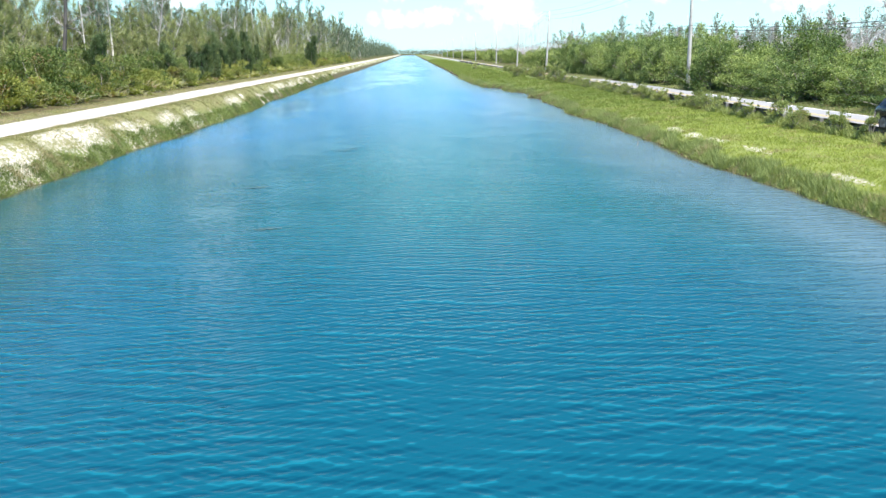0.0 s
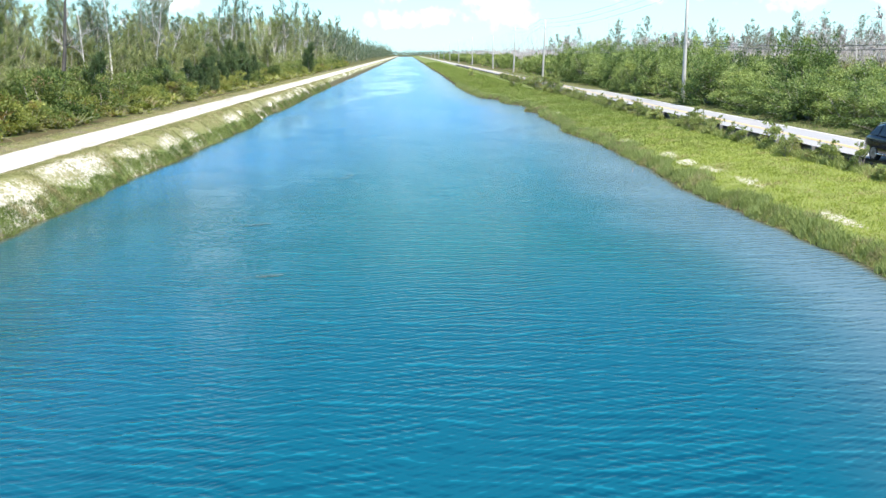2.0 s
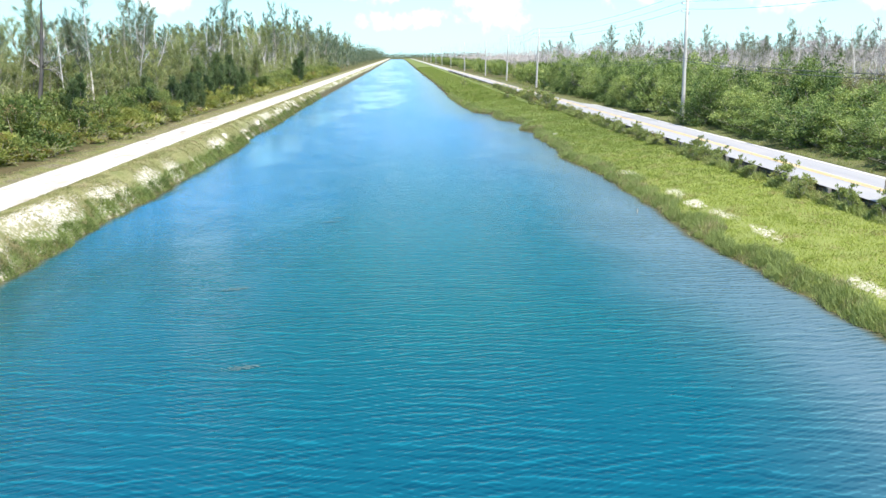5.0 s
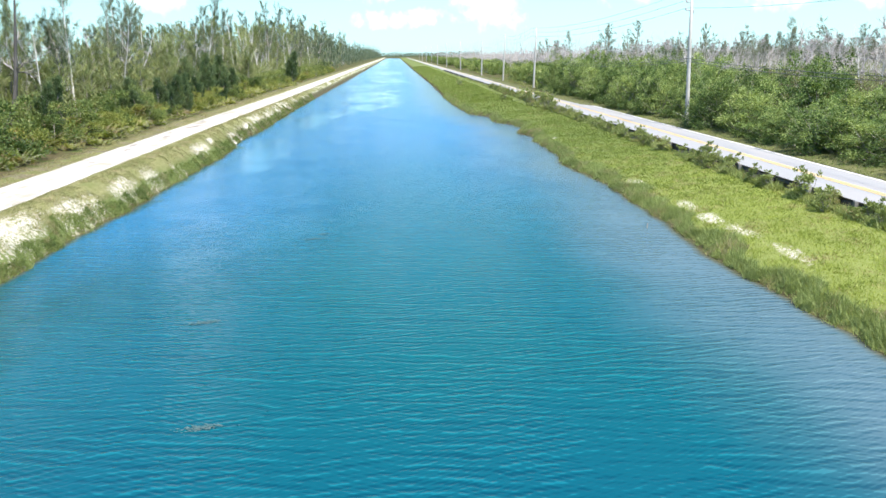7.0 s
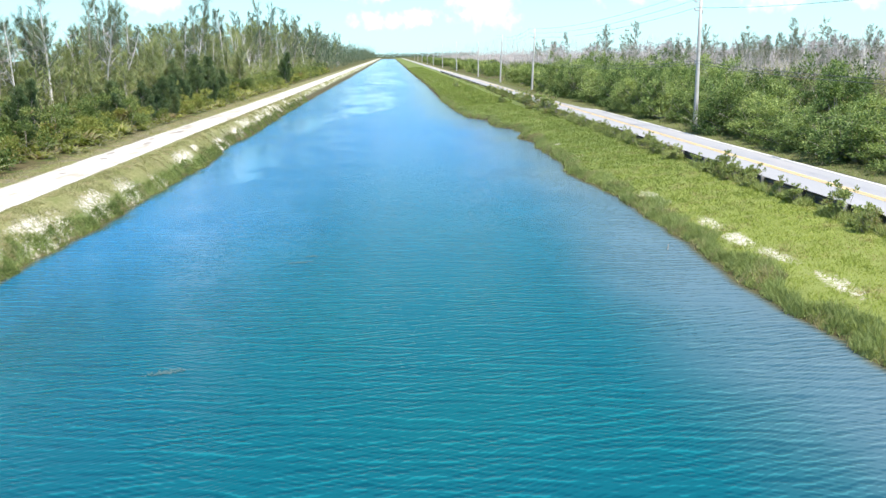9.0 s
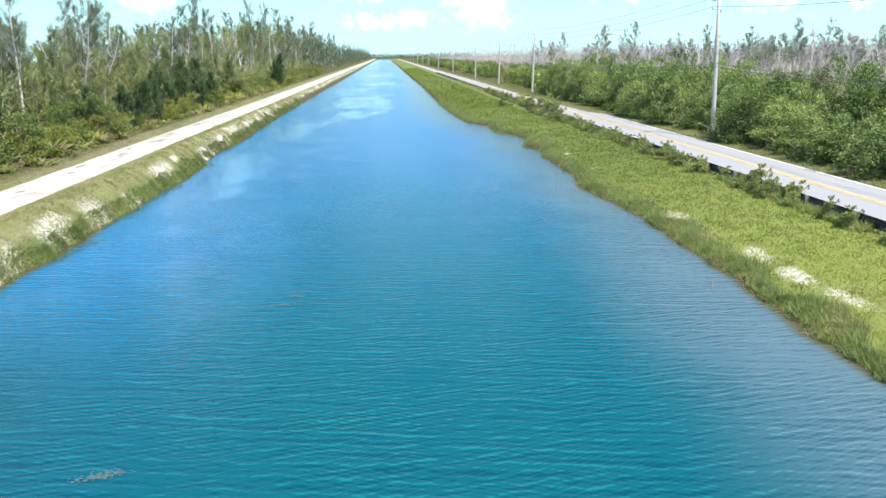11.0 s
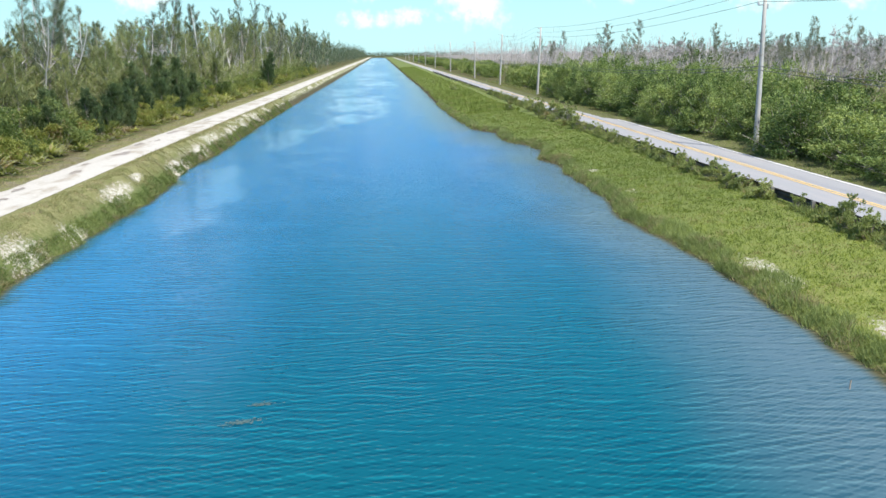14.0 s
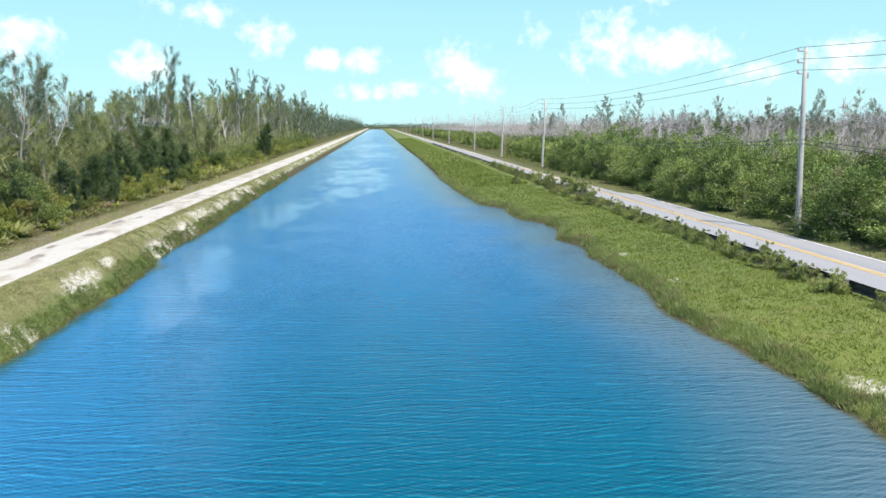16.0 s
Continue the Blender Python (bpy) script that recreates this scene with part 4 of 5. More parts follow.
# a gap in the young growth leaves the thick bare trunk open to the canal
places = [q for q in places if not (40 < q[2] < 64 and abs(q[1] + 24.5 - 0.42 * (64.0 - q[2])) < 2.2)]
scatter(MID, places)
KIND_HEIGHT = (14.5, 12.0, 13.0, 10.5, 12.5)


def tall_spot(x, y, height, which):
    size = height / KIND_HEIGHT[which]
    return spot(TALL, which, x, y, (0.5 * size + 0.5 * min(size, 1.0), size))


places = []
# the trees that stand out over the rest: place and height
for i, (x, y, height) in enumerate(((-25.0, 89.1, 11.6), (-26.0, 94.8, 12.8), (-27.5, 101.7, 12.6), (-26.0, 103.0, 11.9), (-28.0, 111.8, 12.0), (-26.5, 114.6, 10.1), (-27.5, 124.4, 10.8),
                                    (-27.0, 133.4, 12.4), (-26.5, 143.4, 17.0), (-28.0, 145.6, 14.3), (-26.0, 159.1, 14.7), (-27.5, 172.4, 14.8), (-25.5, 198.5, 18.1), (-27.0, 203.0, 16.5),
                                    (-27.0, 225.6, 18.7), (-26.0, 251.4, 19.1), (-27.0, 283.6, 19.2), (-28.0, 319.6, 19.9), (-26.0, 350.7, 17.0))):
    places.append(tall_spot(x, y, height - 0.8, (0, 2, 1)[i % 3]))
for i in range(150):
    y = 58 + 190 * rng.random()
    x = -24.5 - 24 * rng.random() ** 1.3
    top = 9.2 if y < 85 else 8.8 if y < 140 else 10.2 if y < 185 else 12.0
    places.append(tall_spot(x, y, top * rng.uniform(0.75, 1.2), int(rng.choice(5, p=[0.06, 0.12, 0.14, 0.38, 0.30]))))
for i in range(22):
    places.append(tall_spot(-24.5 - 14 * rng.random(), 52 + 42 * rng.random(), rng.uniform(8.5, 11.8), int(rng.choice([1, 2, 3, 4]))))
for i in range(85):
    y = 240 + 260 * rng.random() ** 1.2
    x = -24.0 - 30 * rng.random() ** 1.4
    places.append(tall_spot(x, y, rng.uniform(11.0, 17.5), int(rng.choice(5, p=[0.25, 0.25, 0.2, 0.15, 0.15]))))
scatter(TALL, places)

rng = np.random.default_rng(22)
# road side: tall bushes behind the verge, lower ones further on, grey dead wood behind them
places = []
for i in range(52):
    y = 2 + 2.9 * i + rng.normal(scale=0.5)
    tall = 0.50 if y < 52 else 0.58 if y < 66 else 0.68 if y < 80 else 0.79 if y < 110 else 0.88
    swell = 1.0 + 0.13 * math.sin(y * 0.37) + 0.10 * math.sin(y * 0.81 + 1.0)
    places.append(spot(HEDGE, int(rng.integers(3)), 31.5 + rng.normal(scale=0.5), y, (rng.uniform(0.66, 0.84), tall * swell * rng.uniform(0.66, 0.95))))
    places.append(spot(HEDGE, int(rng.integers(3)), 37.2 + rng.normal(scale=0.9), y + rng.normal(scale=1.5), (rng.uniform(0.78, 0.95), tall * swell * rng.uniform(0.86, 1.06))))
scatter(HEDGE, places)
places = []
for i in range(230):
    y = 153 + 600 * rng.random() ** 1.6
    places.append(spot(HEDGE_FAR, int(rng.integers(2)), 31.6 + 9 * rng.random(), y, rng.uniform(0.45, 0.78)))
scatter(HEDGE_FAR, places)
places = []
for i in range(260):
    y = 70 + 260 * rng.random()
    x = 58 + 130 * rng.random() ** 1.2
    places.append(spot(SNAG, int(rng.choice(3, p=[0.2, 0.3, 0.5])), x, y, rng.uniform(0.8, 1.25)))
for x, y, size in ((-25.0, 88.0, 1.0), (-24.4, 90.0, 1.05), (-25.5, 97.5, 1.0), (-26.6, 141.0, 1.3), (-38.0, 172.0, 1.25), (-25.5, 186.0, 1.3), (-33.0, 140.0, 1.1)):
    places.append(spot(SNAG, 0, x, y, size, 1.5))
for i in range(16):
    y = 70 + 200 * rng.random()
    places.append(spot(SNAG, int(rng.choice(3, p=[0.5, 0.3, 0.2])), -24 - 12 * rng.random(), y, rng.uniform(0.8, 1.2)))
scatter(SNAG, places)
scatter(OLIVE, [spot(OLIVE, 0, 42 + 24 * rng.random() ** 1.3, 48 + 200 * rng.random(), rng.uniform(0.45, 0.8)) for i in range(84)])


# scattered living casuarinas over the dead wood
places = []
for i, (x, y, height) in enumerate(((70, 327.6, 14.5), (80, 312.9, 17.0), (75, 282.5, 15.1), (85, 295.5, 14.4), (80, 265.9, 16.1), (90, 260.1, 12.2), (85, 222.6, 13.4), (85, 193.0, 12.1), (90, 184.0, 13.4),
                                    (88, 168.6, 12.8), (80, 148.1, 10.5))):
    places.append(spot(BACK, i % 2, x, y, height / (11.8, 10.8)[i % 2]))
for i in range(110):
    x, y = (66 + 66 * rng.random(), 120 + 120 * rng.random()) if i < 66 else (56 + 64 * rng.random(), 200 + 190 * rng.random())
    places.append(spot(BACK, i % 2, x, y, rng.uniform(0.65, 1.0)))
scatter(BACK, places)


def far_woods(name, label, n, xs, ys, hs, mat, w, length=2.2, loose=0.35):
    """Distant woods: a great many leaning sprays, one object."""
    x, y = xs(n), ys(n)
    crown = hs * (0.55 + 0.75 * np.array([noise.noise((a * 0.15, b * 0.08, 2.0)) for a, b in zip(x, y)]) + 0.25 * rng.random(n))
    z = 1.0 + crown * rng.random(n) ** 0.7
    ways = np.stack([rng.normal(scale=loose, size=n) + 0.08, rng.normal(scale=loose, size=n), np.ones(n)], 1)
    v, f = blades(np.stack([x, y, z], 1), ways, np.full(n, length), w)
    tagged(new(name, mesh_np(name, v, f, mat)), label, "woods", kind="stuff")


far_woods("far_woods", "distant casuarina forest along the canal", 15000, lambda n: -20 - 30 * rng.random(n), lambda n: 300 + 1200 * rng.random(n) ** 1.5, 15.0, needle_dark_mat, 0.35)
far_woods("far_woods", "distant green thicket closing the canal", 5000, lambda n: rng.uniform(-120, 160, n), lambda n: rng.uniform(1512, 1600, n), 9.0, needle_dark_mat, 0.9)
far_woods("dead_woods", "distant grey leafless woods behind the bushes", 90000, lambda n: 48 + 330 * rng.random(n) ** 1.2, lambda n: 130 + 700 * rng.random(n) ** 1.3, 5.8, twig_mat, 0.07, 1.6, 0.20)
far_woods("dead_woods", "grey leafless woods on the skyline", 40000, lambda n: 120 + 900 * rng.random(n), lambda n: 260 + 1300 * rng.random(n) ** 1.2, 9.5, twig_mat, 0.28, 2.4, 0.25)
far_woods("dead_woods", "tall bare grey trunks far along the road", 11000, lambda n: 44 + 120 * rng.random(n) ** 1.2, lambda n: 280 + 700 * rng.random(n) ** 1.3, 12.0, twig_mat, 0.10, 2.4, 0.18)
far_woods("undergrowth", "olive undergrowth among the dead trees", 60000, lambda n: 42 + 150 * rng.random(n), lambda n: 50 + 300 * rng.random(n), 3.4, needle_mat, 0.16, 0.8, 0.8)

far_woods("thicket", "dense olive thicket of young casuarina behind the shrubs", 120000, lambda n: -22.5 - 26 * rng.random(n), lambda n: 30 + 330 * rng.random(n) ** 1.5, 7.2, needle_mat, 0.10, 0.75, 0.9)
big_trunk = bare_tree(12.5, 7, 12, dark_bark_mat, "thick grey bare trunk with a forked top", 0.017)
big_trunk.matrix_basis = pose(-24.45, 64.0, 1.7, 0, 8.0, 0)

rng = np.random.default_rng(23)
# shrubs and weeds along the guardrail
places = []
for y in np.arange(20.0, 160.0, 0.9):
    if rng.random() < (0.5 if y < 46 else 0.82):
        places.append(spot(VINE, int(rng.choice(2, p=[0.65, 0.35])), 21.62 + rng.normal(scale=0.16), y + rng.normal(scale=0.5), (rng.uniform(0.36, 0.66), rng.uniform(0.32, 0.62))))
for x, y, size in ((21.9, 37.6, 1.25), (22.0, 50.3, 1.1), (21.6, 45.6, 0.8), (21.8, 35.4, 0.9), (21.8, 32.4, 0.9), (21.2, 63.0, 0.7), (21.1, 60.0, 0.7), (21.7, 56.7, 0.85),
                   (19.0, 120.0, 1.2), (20.4, 106.0, 1.3), (21.0, 102.0, 1.1), (21.6, 48.0, 1.0), (17.3, 178.0, 1.5), (21.2, 117.0, 1.6), (21.0, 111.0, 1.7), (21.3, 104.0, 2.0), (21.1, 98.0, 1.9), (21.2, 94.0, 1.4)):
    places.append(spot(VINE, 0, x, y, 0.6 * size))
scatter(VINE, places)


# ---- guardrail ----
RAIL_X = 22.05


def guardrail(y0, y1):
    rail = tagged(empty("guardrail"), "dark steel guardrail on short posts beside the road", "guardrail")
    rail.location = (RAIL_X, y0, 0.78)
    prof = [(0.0, 0.22), (-0.03, 0.26), (-0.08, 0.31), (-0.08, 0.36), (-0.03, 0.41), (-0.03, 0.46), (-0.08, 0.51), (-0.08, 0.56), (-0.03, 0.61), (0.0, 0.65)]
    length = 3.81
    n = int((y1 - y0) / length)
    bm = bmesh.new()
    cols = []
    for y in (0.0, length + 0.1):
        cols.append([bm.verts.new((-q[0], y, q[1])) for q in prof] + [bm.verts.new((-q[0] - 0.006, y, q[1])) for q in reversed(prof)])
    k = len(cols[0])
    for i in range(k):
        bm.faces.new((cols[0][i], cols[0][(i + 1) % k], cols[1][(i + 1) % k], cols[1][i]))
    panel = bpy.data.meshes.new("rail_panel")
    bm.to_mesh(panel)
    bm.free()
    panel.materials.append(rail_mat)
    bm = bmesh.new()
    box(bm, -0.19, -0.02, -0.08, 0.08, -0.3, 0.66, 0.012)
    post = bpy.data.meshes.new("post")
    bm.to_mesh(post)
    bm.free()
    post.materials.append(post_mat)
    pale = post.copy()
    pale.materials.clear()
    pale.materials.append(pale_post_mat)
    for i in range(n):
        p = part("rail_panel", panel, None, rail)
        p.location = (0.001 * (i % 2) * 4, i * length, 0)
        p = part("post", pale if i % 6 == 1 else post, None, rail)
        p.location = (0, i * length + 0.05, 0)
    return rail


guardrail(-12.0, 320.0)


# ---- power line ----
def power_pole(x, y, height, lean):
    pole = tagged(empty("utility_pole"), "tall weathered grey wooden utility pole at the road edge", "utility pole", "poles of the power line")
    pole.matrix_basis = pose(x, y, float(land(x, y)) - 0.05, lean[0], lean[1], 0)
    v, f = tube([[(0, 0, -0.4, 0.19), (0, 0, 2.0, 0.18), (0, 0, height * 0.6, 0.15), (0, 0, height, 0.115), (0, 0, height + 0.01, 0.01)]], 14)
    part("shaft", mesh_np("shaft", v, f, wood_mat, True), None, pole)
    for k, dz in enumerate((0.25, 0.95, 1.62)):
        bm = bmesh.new()
        box(bm, -0.46, -0.08, -0.035, 0.035, height - dz - 0.04, height - dz + 0.04, 0.01)
        arm = part("bracket", bm, metal_mat, pole)
        bm = bmesh.new()
        bmesh.ops.create_cone(bm, cap_ends=True, segments=10, radius1=0.09, radius2=0.05, depth=0.22, matrix=Matrix.Translation((-0.45, 0, height - dz + 0.12)))
        part("insulator", bm, ceramic_mat, arm)
    bm = bmesh.new()
    box(bm, -0.19, 0.19, -0.03, 0.03, height * 0.485, height * 0.485 + 0.09, 0.01)
    part("cable_clamp", bm, metal_mat, pole)
    bm = bmesh.new()
    box(bm, 0.09, 0.22, -0.08, 0.08, height - 1.9, height - 1.55, 0.02)
    part("fuse_box", bm, metal_mat, pole)
    return pole


POLES = [(29.5, 75.0, 11.5, (0.0, -0.6)), (28.6, 153.0, 10.6, (0.0, 2.2)), (28.3, 194.0, 10.4, (0.0, 2.5)), (28.3, 242.0, 9.6, (0, 0.8)), (28.3, 320.0, 10.5, (0, 0.3)),
         (28.3, 405.0, 10.8, (0, 0.5)), (28.3, 490.0, 10.8, (0, -0.3)), (28.3, 570.0, 10.8, (0, 0.2)), (28.3, 660.0, 11.0, (0, 0)), (28.3, 760.0, 11.0, (0, 0)), (28.3, 860.0, 11.0, (0, 0)),
         (30.0, 16.0, 11.5, (0, 0))]
for px, py, ph, pl in POLES:
    power_pole(px, py, ph, pl)


def cable(a, b, sag, r, name, label):
    pts = []
    for i in range(17):
        f = i / 16
        p = Vector(a).lerp(Vector(b), f)
        pts.append((p.x, p.y, p.z - sag * 4 * f * (1 - f), r))
    v, f = tube([pts], 5)
    tagged(new(name, mesh_np(name, v, f, wire_mat, True)), label, "cable", "cables of the power line")


LINE = [POLES[-1]] + POLES[:-1]
for (ax, ay, ah, _), (bx, by, bh, _) in zip(LINE[:8], LINE[1:8]):
    za, zb = float(land(ax, ay)) - 0.05, float(land(bx, by)) - 0.05
    for dz in (0.25, 0.95, 1.62):
        cable((ax - 0.45, ay, za + ah - dz + 0.22), (bx - 0.45, by, zb + bh - dz + 0.22), 0.9, 0.014 if by < 200 else 0.006, "power_cable", "thin dark overhead power cable between the poles")
    for k, dz in enumerate((0.0, 0.25)):
        cable((ax - 0.12, ay, za + ah * 0.485 + dz), (bx - 0.12, by, zb + bh * 0.485 + dz), 0.8, 0.022, "telephone_cable", "dark telephone cable hung low between the poles")


# ---- small things in the water ----
def floating_patch(x, y, size, seed):
    """A ragged drift of algae at the surface: many small flakes, thinning out to the sides."""
    bm = bmesh.new()
    pick = np.random.default_rng(int(abs(seed) * 100) + 5)
    for n in range(150):
        along = pick.normal(scale=0.85)
        cx, cy = along * size, (0.22 * along + pick.normal(scale=0.28)) * size
        r = size * 0.085 * pick.uniform(0.4, 1.4)
        tilt = pick.normal(scale=0.006, size=2)
        ring = []
        for i in range(7):
            a = 2 * math.pi * i / 7
            q = r * pick.uniform(0.55, 1.25)
            px, py = 1.5 * q * math.cos(a), q * math.sin(a)
            ring.append(bm.verts.new((cx + px, cy + py, 0.006 + 0.0001 * n + px * tilt[0] + py * tilt[1])))
        bm.faces.new(ring)
    me = bpy.data.meshes.new("algae_mat")
    bm.to_mesh(me)
    bm.free()
    me.materials.append(algae_mat)
    ob = new("algae_mat", me)
    ob.location = (x, y, 0.0)
    return tagged(ob, "small brownish mat of algae floating on the canal", "algae", "algae in the canal")


for ax, ay, s in ((-2.03, 25.2, 0.26), (-0.57, 18.2, 0.24), (0.15, 36.0, 0.24), (0.42, 36.9, 0.17)):
    floating_patch(ax, ay, s, ax)

v, f = tube([[(0, 0, -0.9, 0.022), (0.01, 0, 0.1, 0.02), (0.03, 0.01, 0.22, 0.016)]], 7)
stake = new("wooden_stake", mesh_np("wooden_stake", v, f, bark_mat, True))
stake.location = (14.3, 36.4, 0.0)
tagged(stake, "short dark wooden stake standing in the water", "stake")


# ---- car ----
paint_mat = plain("dark_blue_black_car_paint", (0.003, 0.004, 0.010), (0.005, 0.007, 0.016), 2.0, 0.15, 0.5)
trim_mat = plain("black_plastic_trim", (0.012, 0.012, 0.013), (0.022, 0.022, 0.022), 5.0, 0.6)
glass_mat = plain("dark_tinted_glass", (0.004, 0.008, 0.025), (0.007, 0.012, 0.035), 2.0, 0.08, 0.4)
lamp_mat = plain("clear_headlamp_lens", (0.75, 0.77, 0.80), (0.85, 0.86, 0.88), 6.0, 0.12, 0.6)
chrome_mat = plain("chrome_grille", (0.6, 0.6, 0.62), (0.72, 0.72, 0.74), 6.0, 0.2, 0.6, metal=0.8)
tyre_mat = plain("black_rubber_tyre", (0.012, 0.012, 0.012), (0.03, 0.03, 0.03), 5.0, 0.85)
rim_mat = plain("silver_alloy_rim", (0.20, 0.20, 0.21), (0.30, 0.30, 0.31), 5.0, 0.4, 0.5, metal=0.7)


def loft(sections, closed_ends=True):
    """A skin over equal-sized rings of points."""
    bm = bmesh.new()
    rings = [[bm.verts.new(p) for p in ring] for ring in sections]
    k = len(rings[0])
    for a, b in zip(rings, rings[1:]):
        for i in range(k):
            bm.faces.new((a[i], a[(i + 1) % k], b[(i + 1) % k], b[i]))
    if closed_ends:
        bm.faces.new(rings[0][::-1])
        bm.faces.new(rings[-1])
    bmesh.ops.recalc_face_normals(bm, faces=bm.faces)
    for f in bm.faces:
        f.smooth = True
    return bm


def car_ring(y, half, z0, z1, roundness=0.12):
    """A rounded cross-section of the lower body at y."""
    pts = []
    for sx, sz in ((1, 0), (1, 1), (-1, 1), (-1, 0)):
        for a in (0, 1, 2):
            t = a / 2 * math.pi / 2
            c = roundness
            cx = sx * (half - c)
            cz = (z1 - c) if sz else (z0 + c)
            ang = {(1, 0): -math.pi / 2, (1, 1): 0, (-1, 1): math.pi / 2, (-1, 0): math.pi}[(sx, sz)] + t
            pts.append((cx + c * math.cos(ang), y, cz + c * math.sin(ang)))
    return pts


def panel_quad(points, thick, mat, name, parent, label=""):
    """A bent plate through four corner points, with thickness along its normal."""
    p = [Vector(q) for q in points]
    nrm = (p[1] - p[0]).cross(p[3] - p[0]).normalized()
    bm = bmesh.new()
    a = [bm.verts.new(q) for q in p]
    b = [bm.verts.new(q + nrm * thick) for q in p]
    bm.faces.new(a[::-1])
    bm.faces.new(b)
    for i in range(4):
        bm.faces.new((a[i], a[(i + 1) % 4], b[(i + 1) % 4], b[i]))
    bmesh.ops.recalc_face_normals(bm, faces=bm.faces)
    return part(name, bm, mat, parent, label)


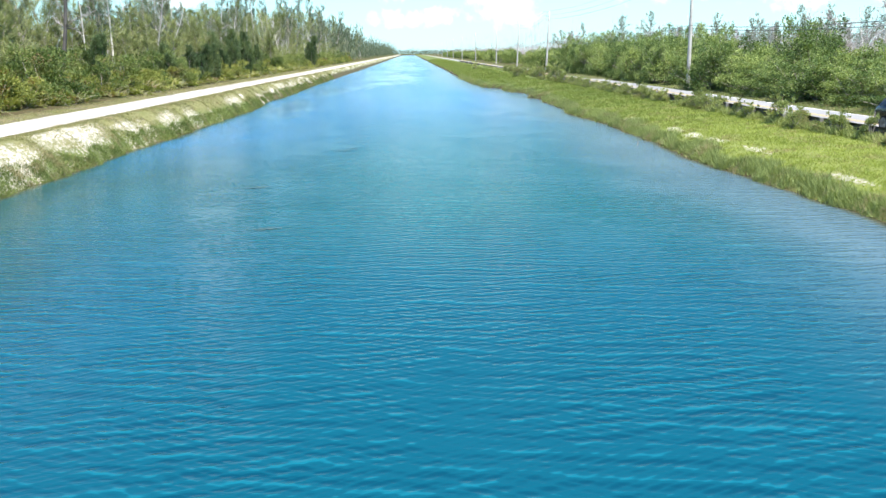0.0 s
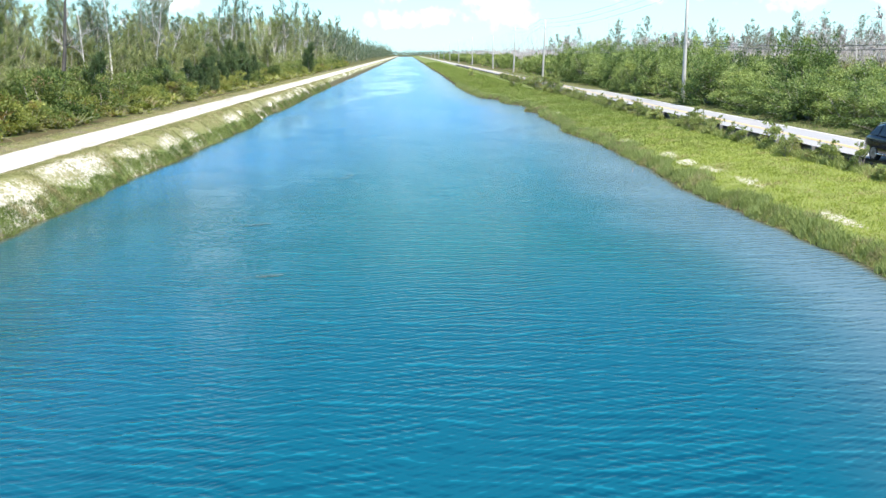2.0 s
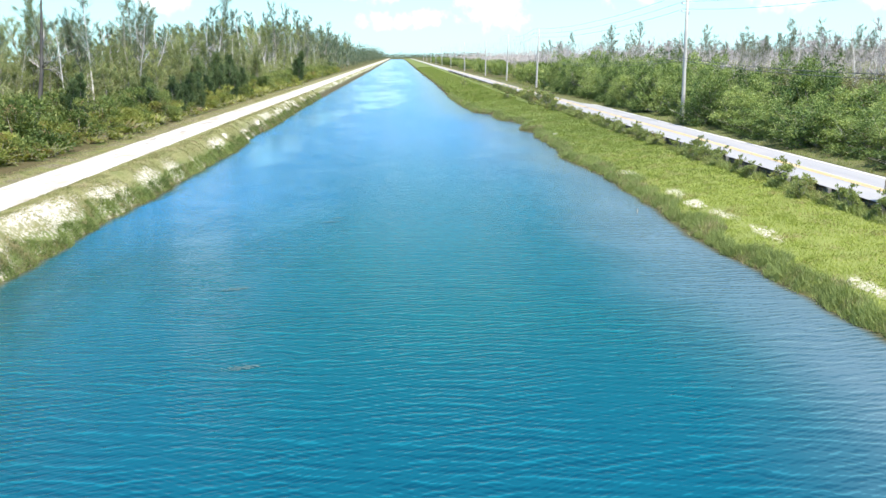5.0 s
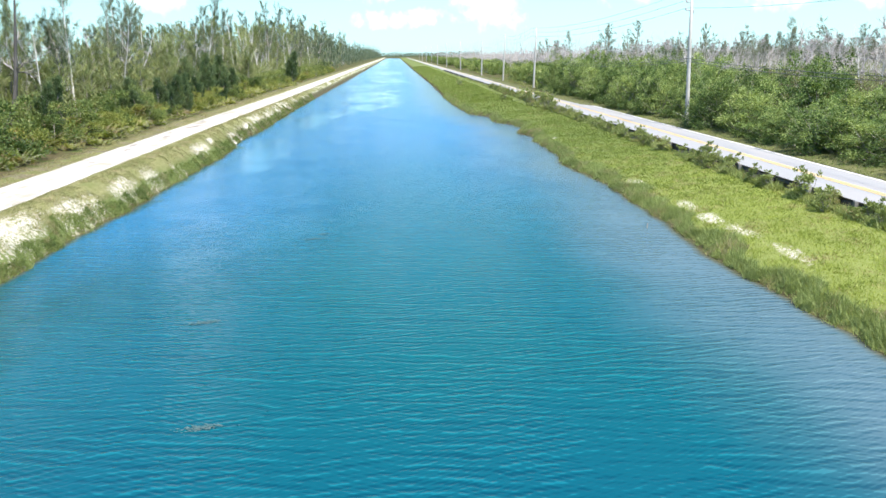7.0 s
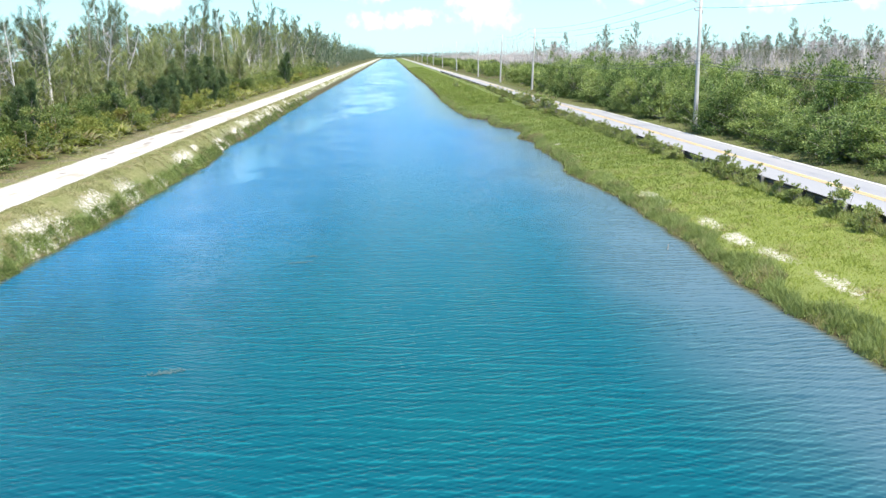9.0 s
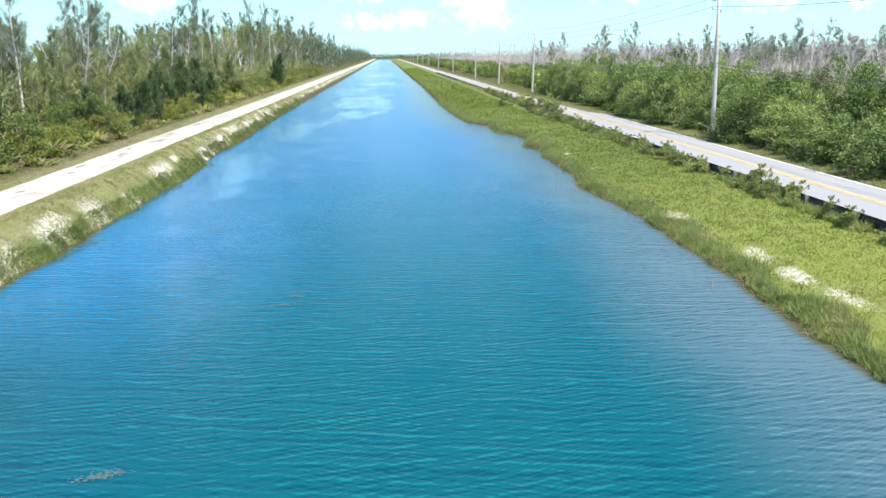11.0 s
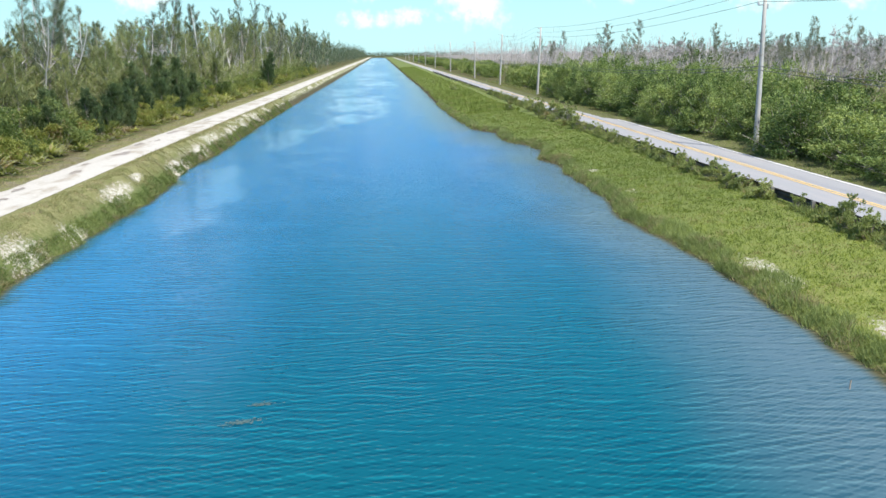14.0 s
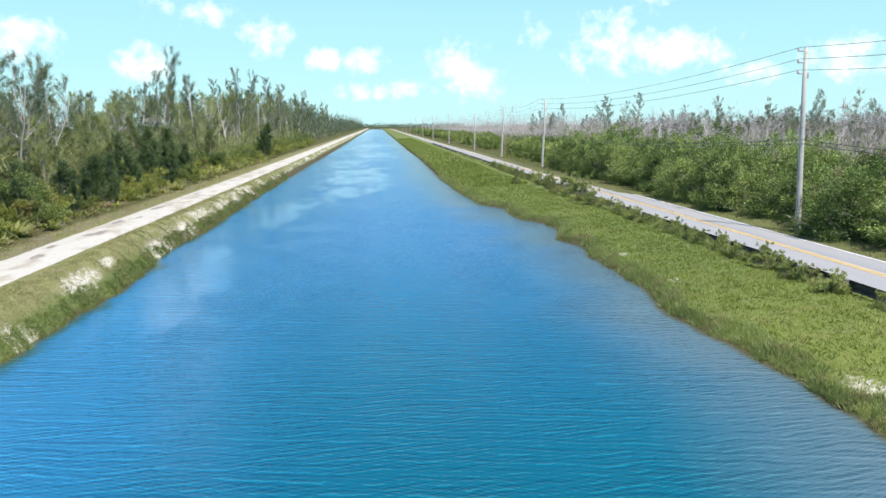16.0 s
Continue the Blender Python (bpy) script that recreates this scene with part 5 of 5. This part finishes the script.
def suv():
    """A compact crossover, nose towards -y, wheels on z = 0."""
    car = tagged(empty("car"), "shiny black compact crossover car with tinted windows on the road", "car")
    # lower body
    lower = [(-2.28, 0.70, 0.32, 0.66), (-2.22, 0.80, 0.26, 0.82), (-1.95, 0.88, 0.24, 0.95), (-1.35, 0.905, 0.24, 1.02), (-0.85, 0.91, 0.24, 1.06), (0.4, 0.91, 0.24, 1.06),
             (1.5, 0.905, 0.24, 1.08), (2.05, 0.88, 0.26, 1.06), (2.26, 0.82, 0.34, 1.0), (2.32, 0.74, 0.42, 0.92)]
    part("body", loft([car_ring(*q) for q in lower]), paint_mat, car)
    # cabin shell, narrower at the roof
    cabin = []
    for y, w0, w1, z1 in ((-1.02, 0.80, 0.74, 1.08), (-0.25, 0.80, 0.62, 1.58), (0.2, 0.80, 0.61, 1.655), (1.1, 0.80, 0.60, 1.63), (1.75, 0.79, 0.57, 1.54), (2.2, 0.76, 0.62, 1.06)):
        cabin.append([(-w0, y, 1.0), (w0, y, 1.0), (w1 + 0.03, y, z1 - 0.08), (w1 - 0.06, y, z1), (-w1 + 0.06, y, z1), (-w1 - 0.03, y, z1 - 0.08)])
    part("cabin", loft(cabin), paint_mat, car)
    panel_quad([(-0.70, -1.03, 1.10), (0.70, -1.03, 1.10), (0.575, -0.29, 1.575), (-0.575, -0.29, 1.575)], 0.012, glass_mat, "windscreen", car, "dark tinted windscreen")
    panel_quad([(0.66, 2.19, 1.12), (-0.66, 2.19, 1.12), (-0.52, 1.80, 1.51), (0.52, 1.80, 1.51)], 0.012, glass_mat, "rear_window", car)
    for s in (-1, 1):
        for a, b, ta, tb in ((-0.72, 0.22, -0.30, 0.20), (0.30, 1.20, 0.28, 1.12), (1.28, 1.95, 1.20, 1.62)):
            q = [(s * 0.808, a, 1.10), (s * 0.808, b, 1.10), (s * 0.662, tb, 1.54 if tb < 1.5 else 1.47), (s * 0.662, ta, 1.54 if ta > -0.25 else 1.50)]
            panel_quad(q if s > 0 else [q[1], q[0], q[3], q[2]], 0.012, glass_mat, "side_window", car)
        v, f = tube([[(s * 0.60, -0.1, 1.64, 0.018), (s * 0.60, 0.2, 1.70, 0.018), (s * 0.59, 1.1, 1.69, 0.018), (s * 0.57, 1.6, 1.60, 0.018)]], 6)
        part("roof_rail", mesh_np("roof_rail", v, f, chrome_mat, True), None, car)
        bm = bmesh.new()
        box(bm, s * 0.98 - 0.11, s * 0.98 + 0.11, -0.78, -0.64, 1.05, 1.20, 0.04)
        part("door_mirror", bm, paint_mat, car)
        bm = bmesh.new()
        box(bm, s * 0.90 - 0.03, s * 0.90 + 0.03, -1.0, 1.2, 0.30, 0.37, 0.02)
        part("sill_strip", bm, chrome_mat, car)
        panel_quad([(s * 0.42, -2.235, 0.74), (s * 0.80, -2.10, 0.76), (s * 0.83, -1.98, 0.93), (s * 0.50, -2.17, 0.86)] if s > 0 else
                   [(s * 0.80, -2.10, 0.76), (s * 0.42, -2.235, 0.74), (s * 0.50, -2.17, 0.86), (s * 0.83, -1.98, 0.93)], 0.03, lamp_mat, "headlamp", car, "clear headlamp")
        for y in (-0.2, 0.85):
            bm = bmesh.new()
            box(bm, s * 0.915 - 0.012, s * 0.915 + 0.012, y, y + 0.2, 0.86, 0.89, 0.008)
            part("door_handle", bm, paint_mat, car)
        for y in (-1.35, 1.34):
            bm = bmesh.new()
            bmesh.ops.create_cone(bm, cap_ends=True, segments=28, radius1=0.345, radius2=0.345, depth=0.22, matrix=Matrix.Translation((s * 0.81, y, 0.345)) @ Matrix.Rotation(math.pi / 2, 4, "Y"))
            bmesh.ops.bevel(bm, geom=[e for e in bm.edges if abs(e.verts[0].co.x - e.verts[1].co.x) < 1e-4], offset=0.03, segments=2, affect="EDGES")
            wheel = part("wheel", bm, tyre_mat, car, "black tyre on an alloy wheel")
            bm = bmesh.new()
            for j in range(5):
                m = Matrix.Translation((s * 0.925, y, 0.345)) @ Matrix.Rotation(j * 2 * math.pi / 5, 4, "X")
                g = bmesh.ops.create_cube(bm, size=1.0, matrix=m @ Matrix.Translation((0, 0, 0.11)) @ Matrix.Diagonal((0.02, 0.08, 0.22, 1)))
            bmesh.ops.create_cone(bm, cap_ends=True, segments=20, radius1=0.245, radius2=0.245, depth=0.012, matrix=Matrix.Translation((s * 0.918, y, 0.345)) @ Matrix.Rotation(math.pi / 2, 4, "Y"))
            part("rim", bm, rim_mat, wheel)
    bm = bmesh.new()
    box(bm, -0.40, 0.40, -2.30, -2.20, 0.70, 0.82, 0.02)
    part("grille", bm, chrome_mat, car, "bright chrome grille")
    bm = bmesh.new()
    box(bm, -0.60, 0.60, -2.315, -2.20, 0.36, 0.55, 0.03)
    part("air_intake", bm, trim_mat, car)
    return car


car = suv()
car.matrix_basis = pose(24.62, 30.5, 0.985, 0, 0, 0)
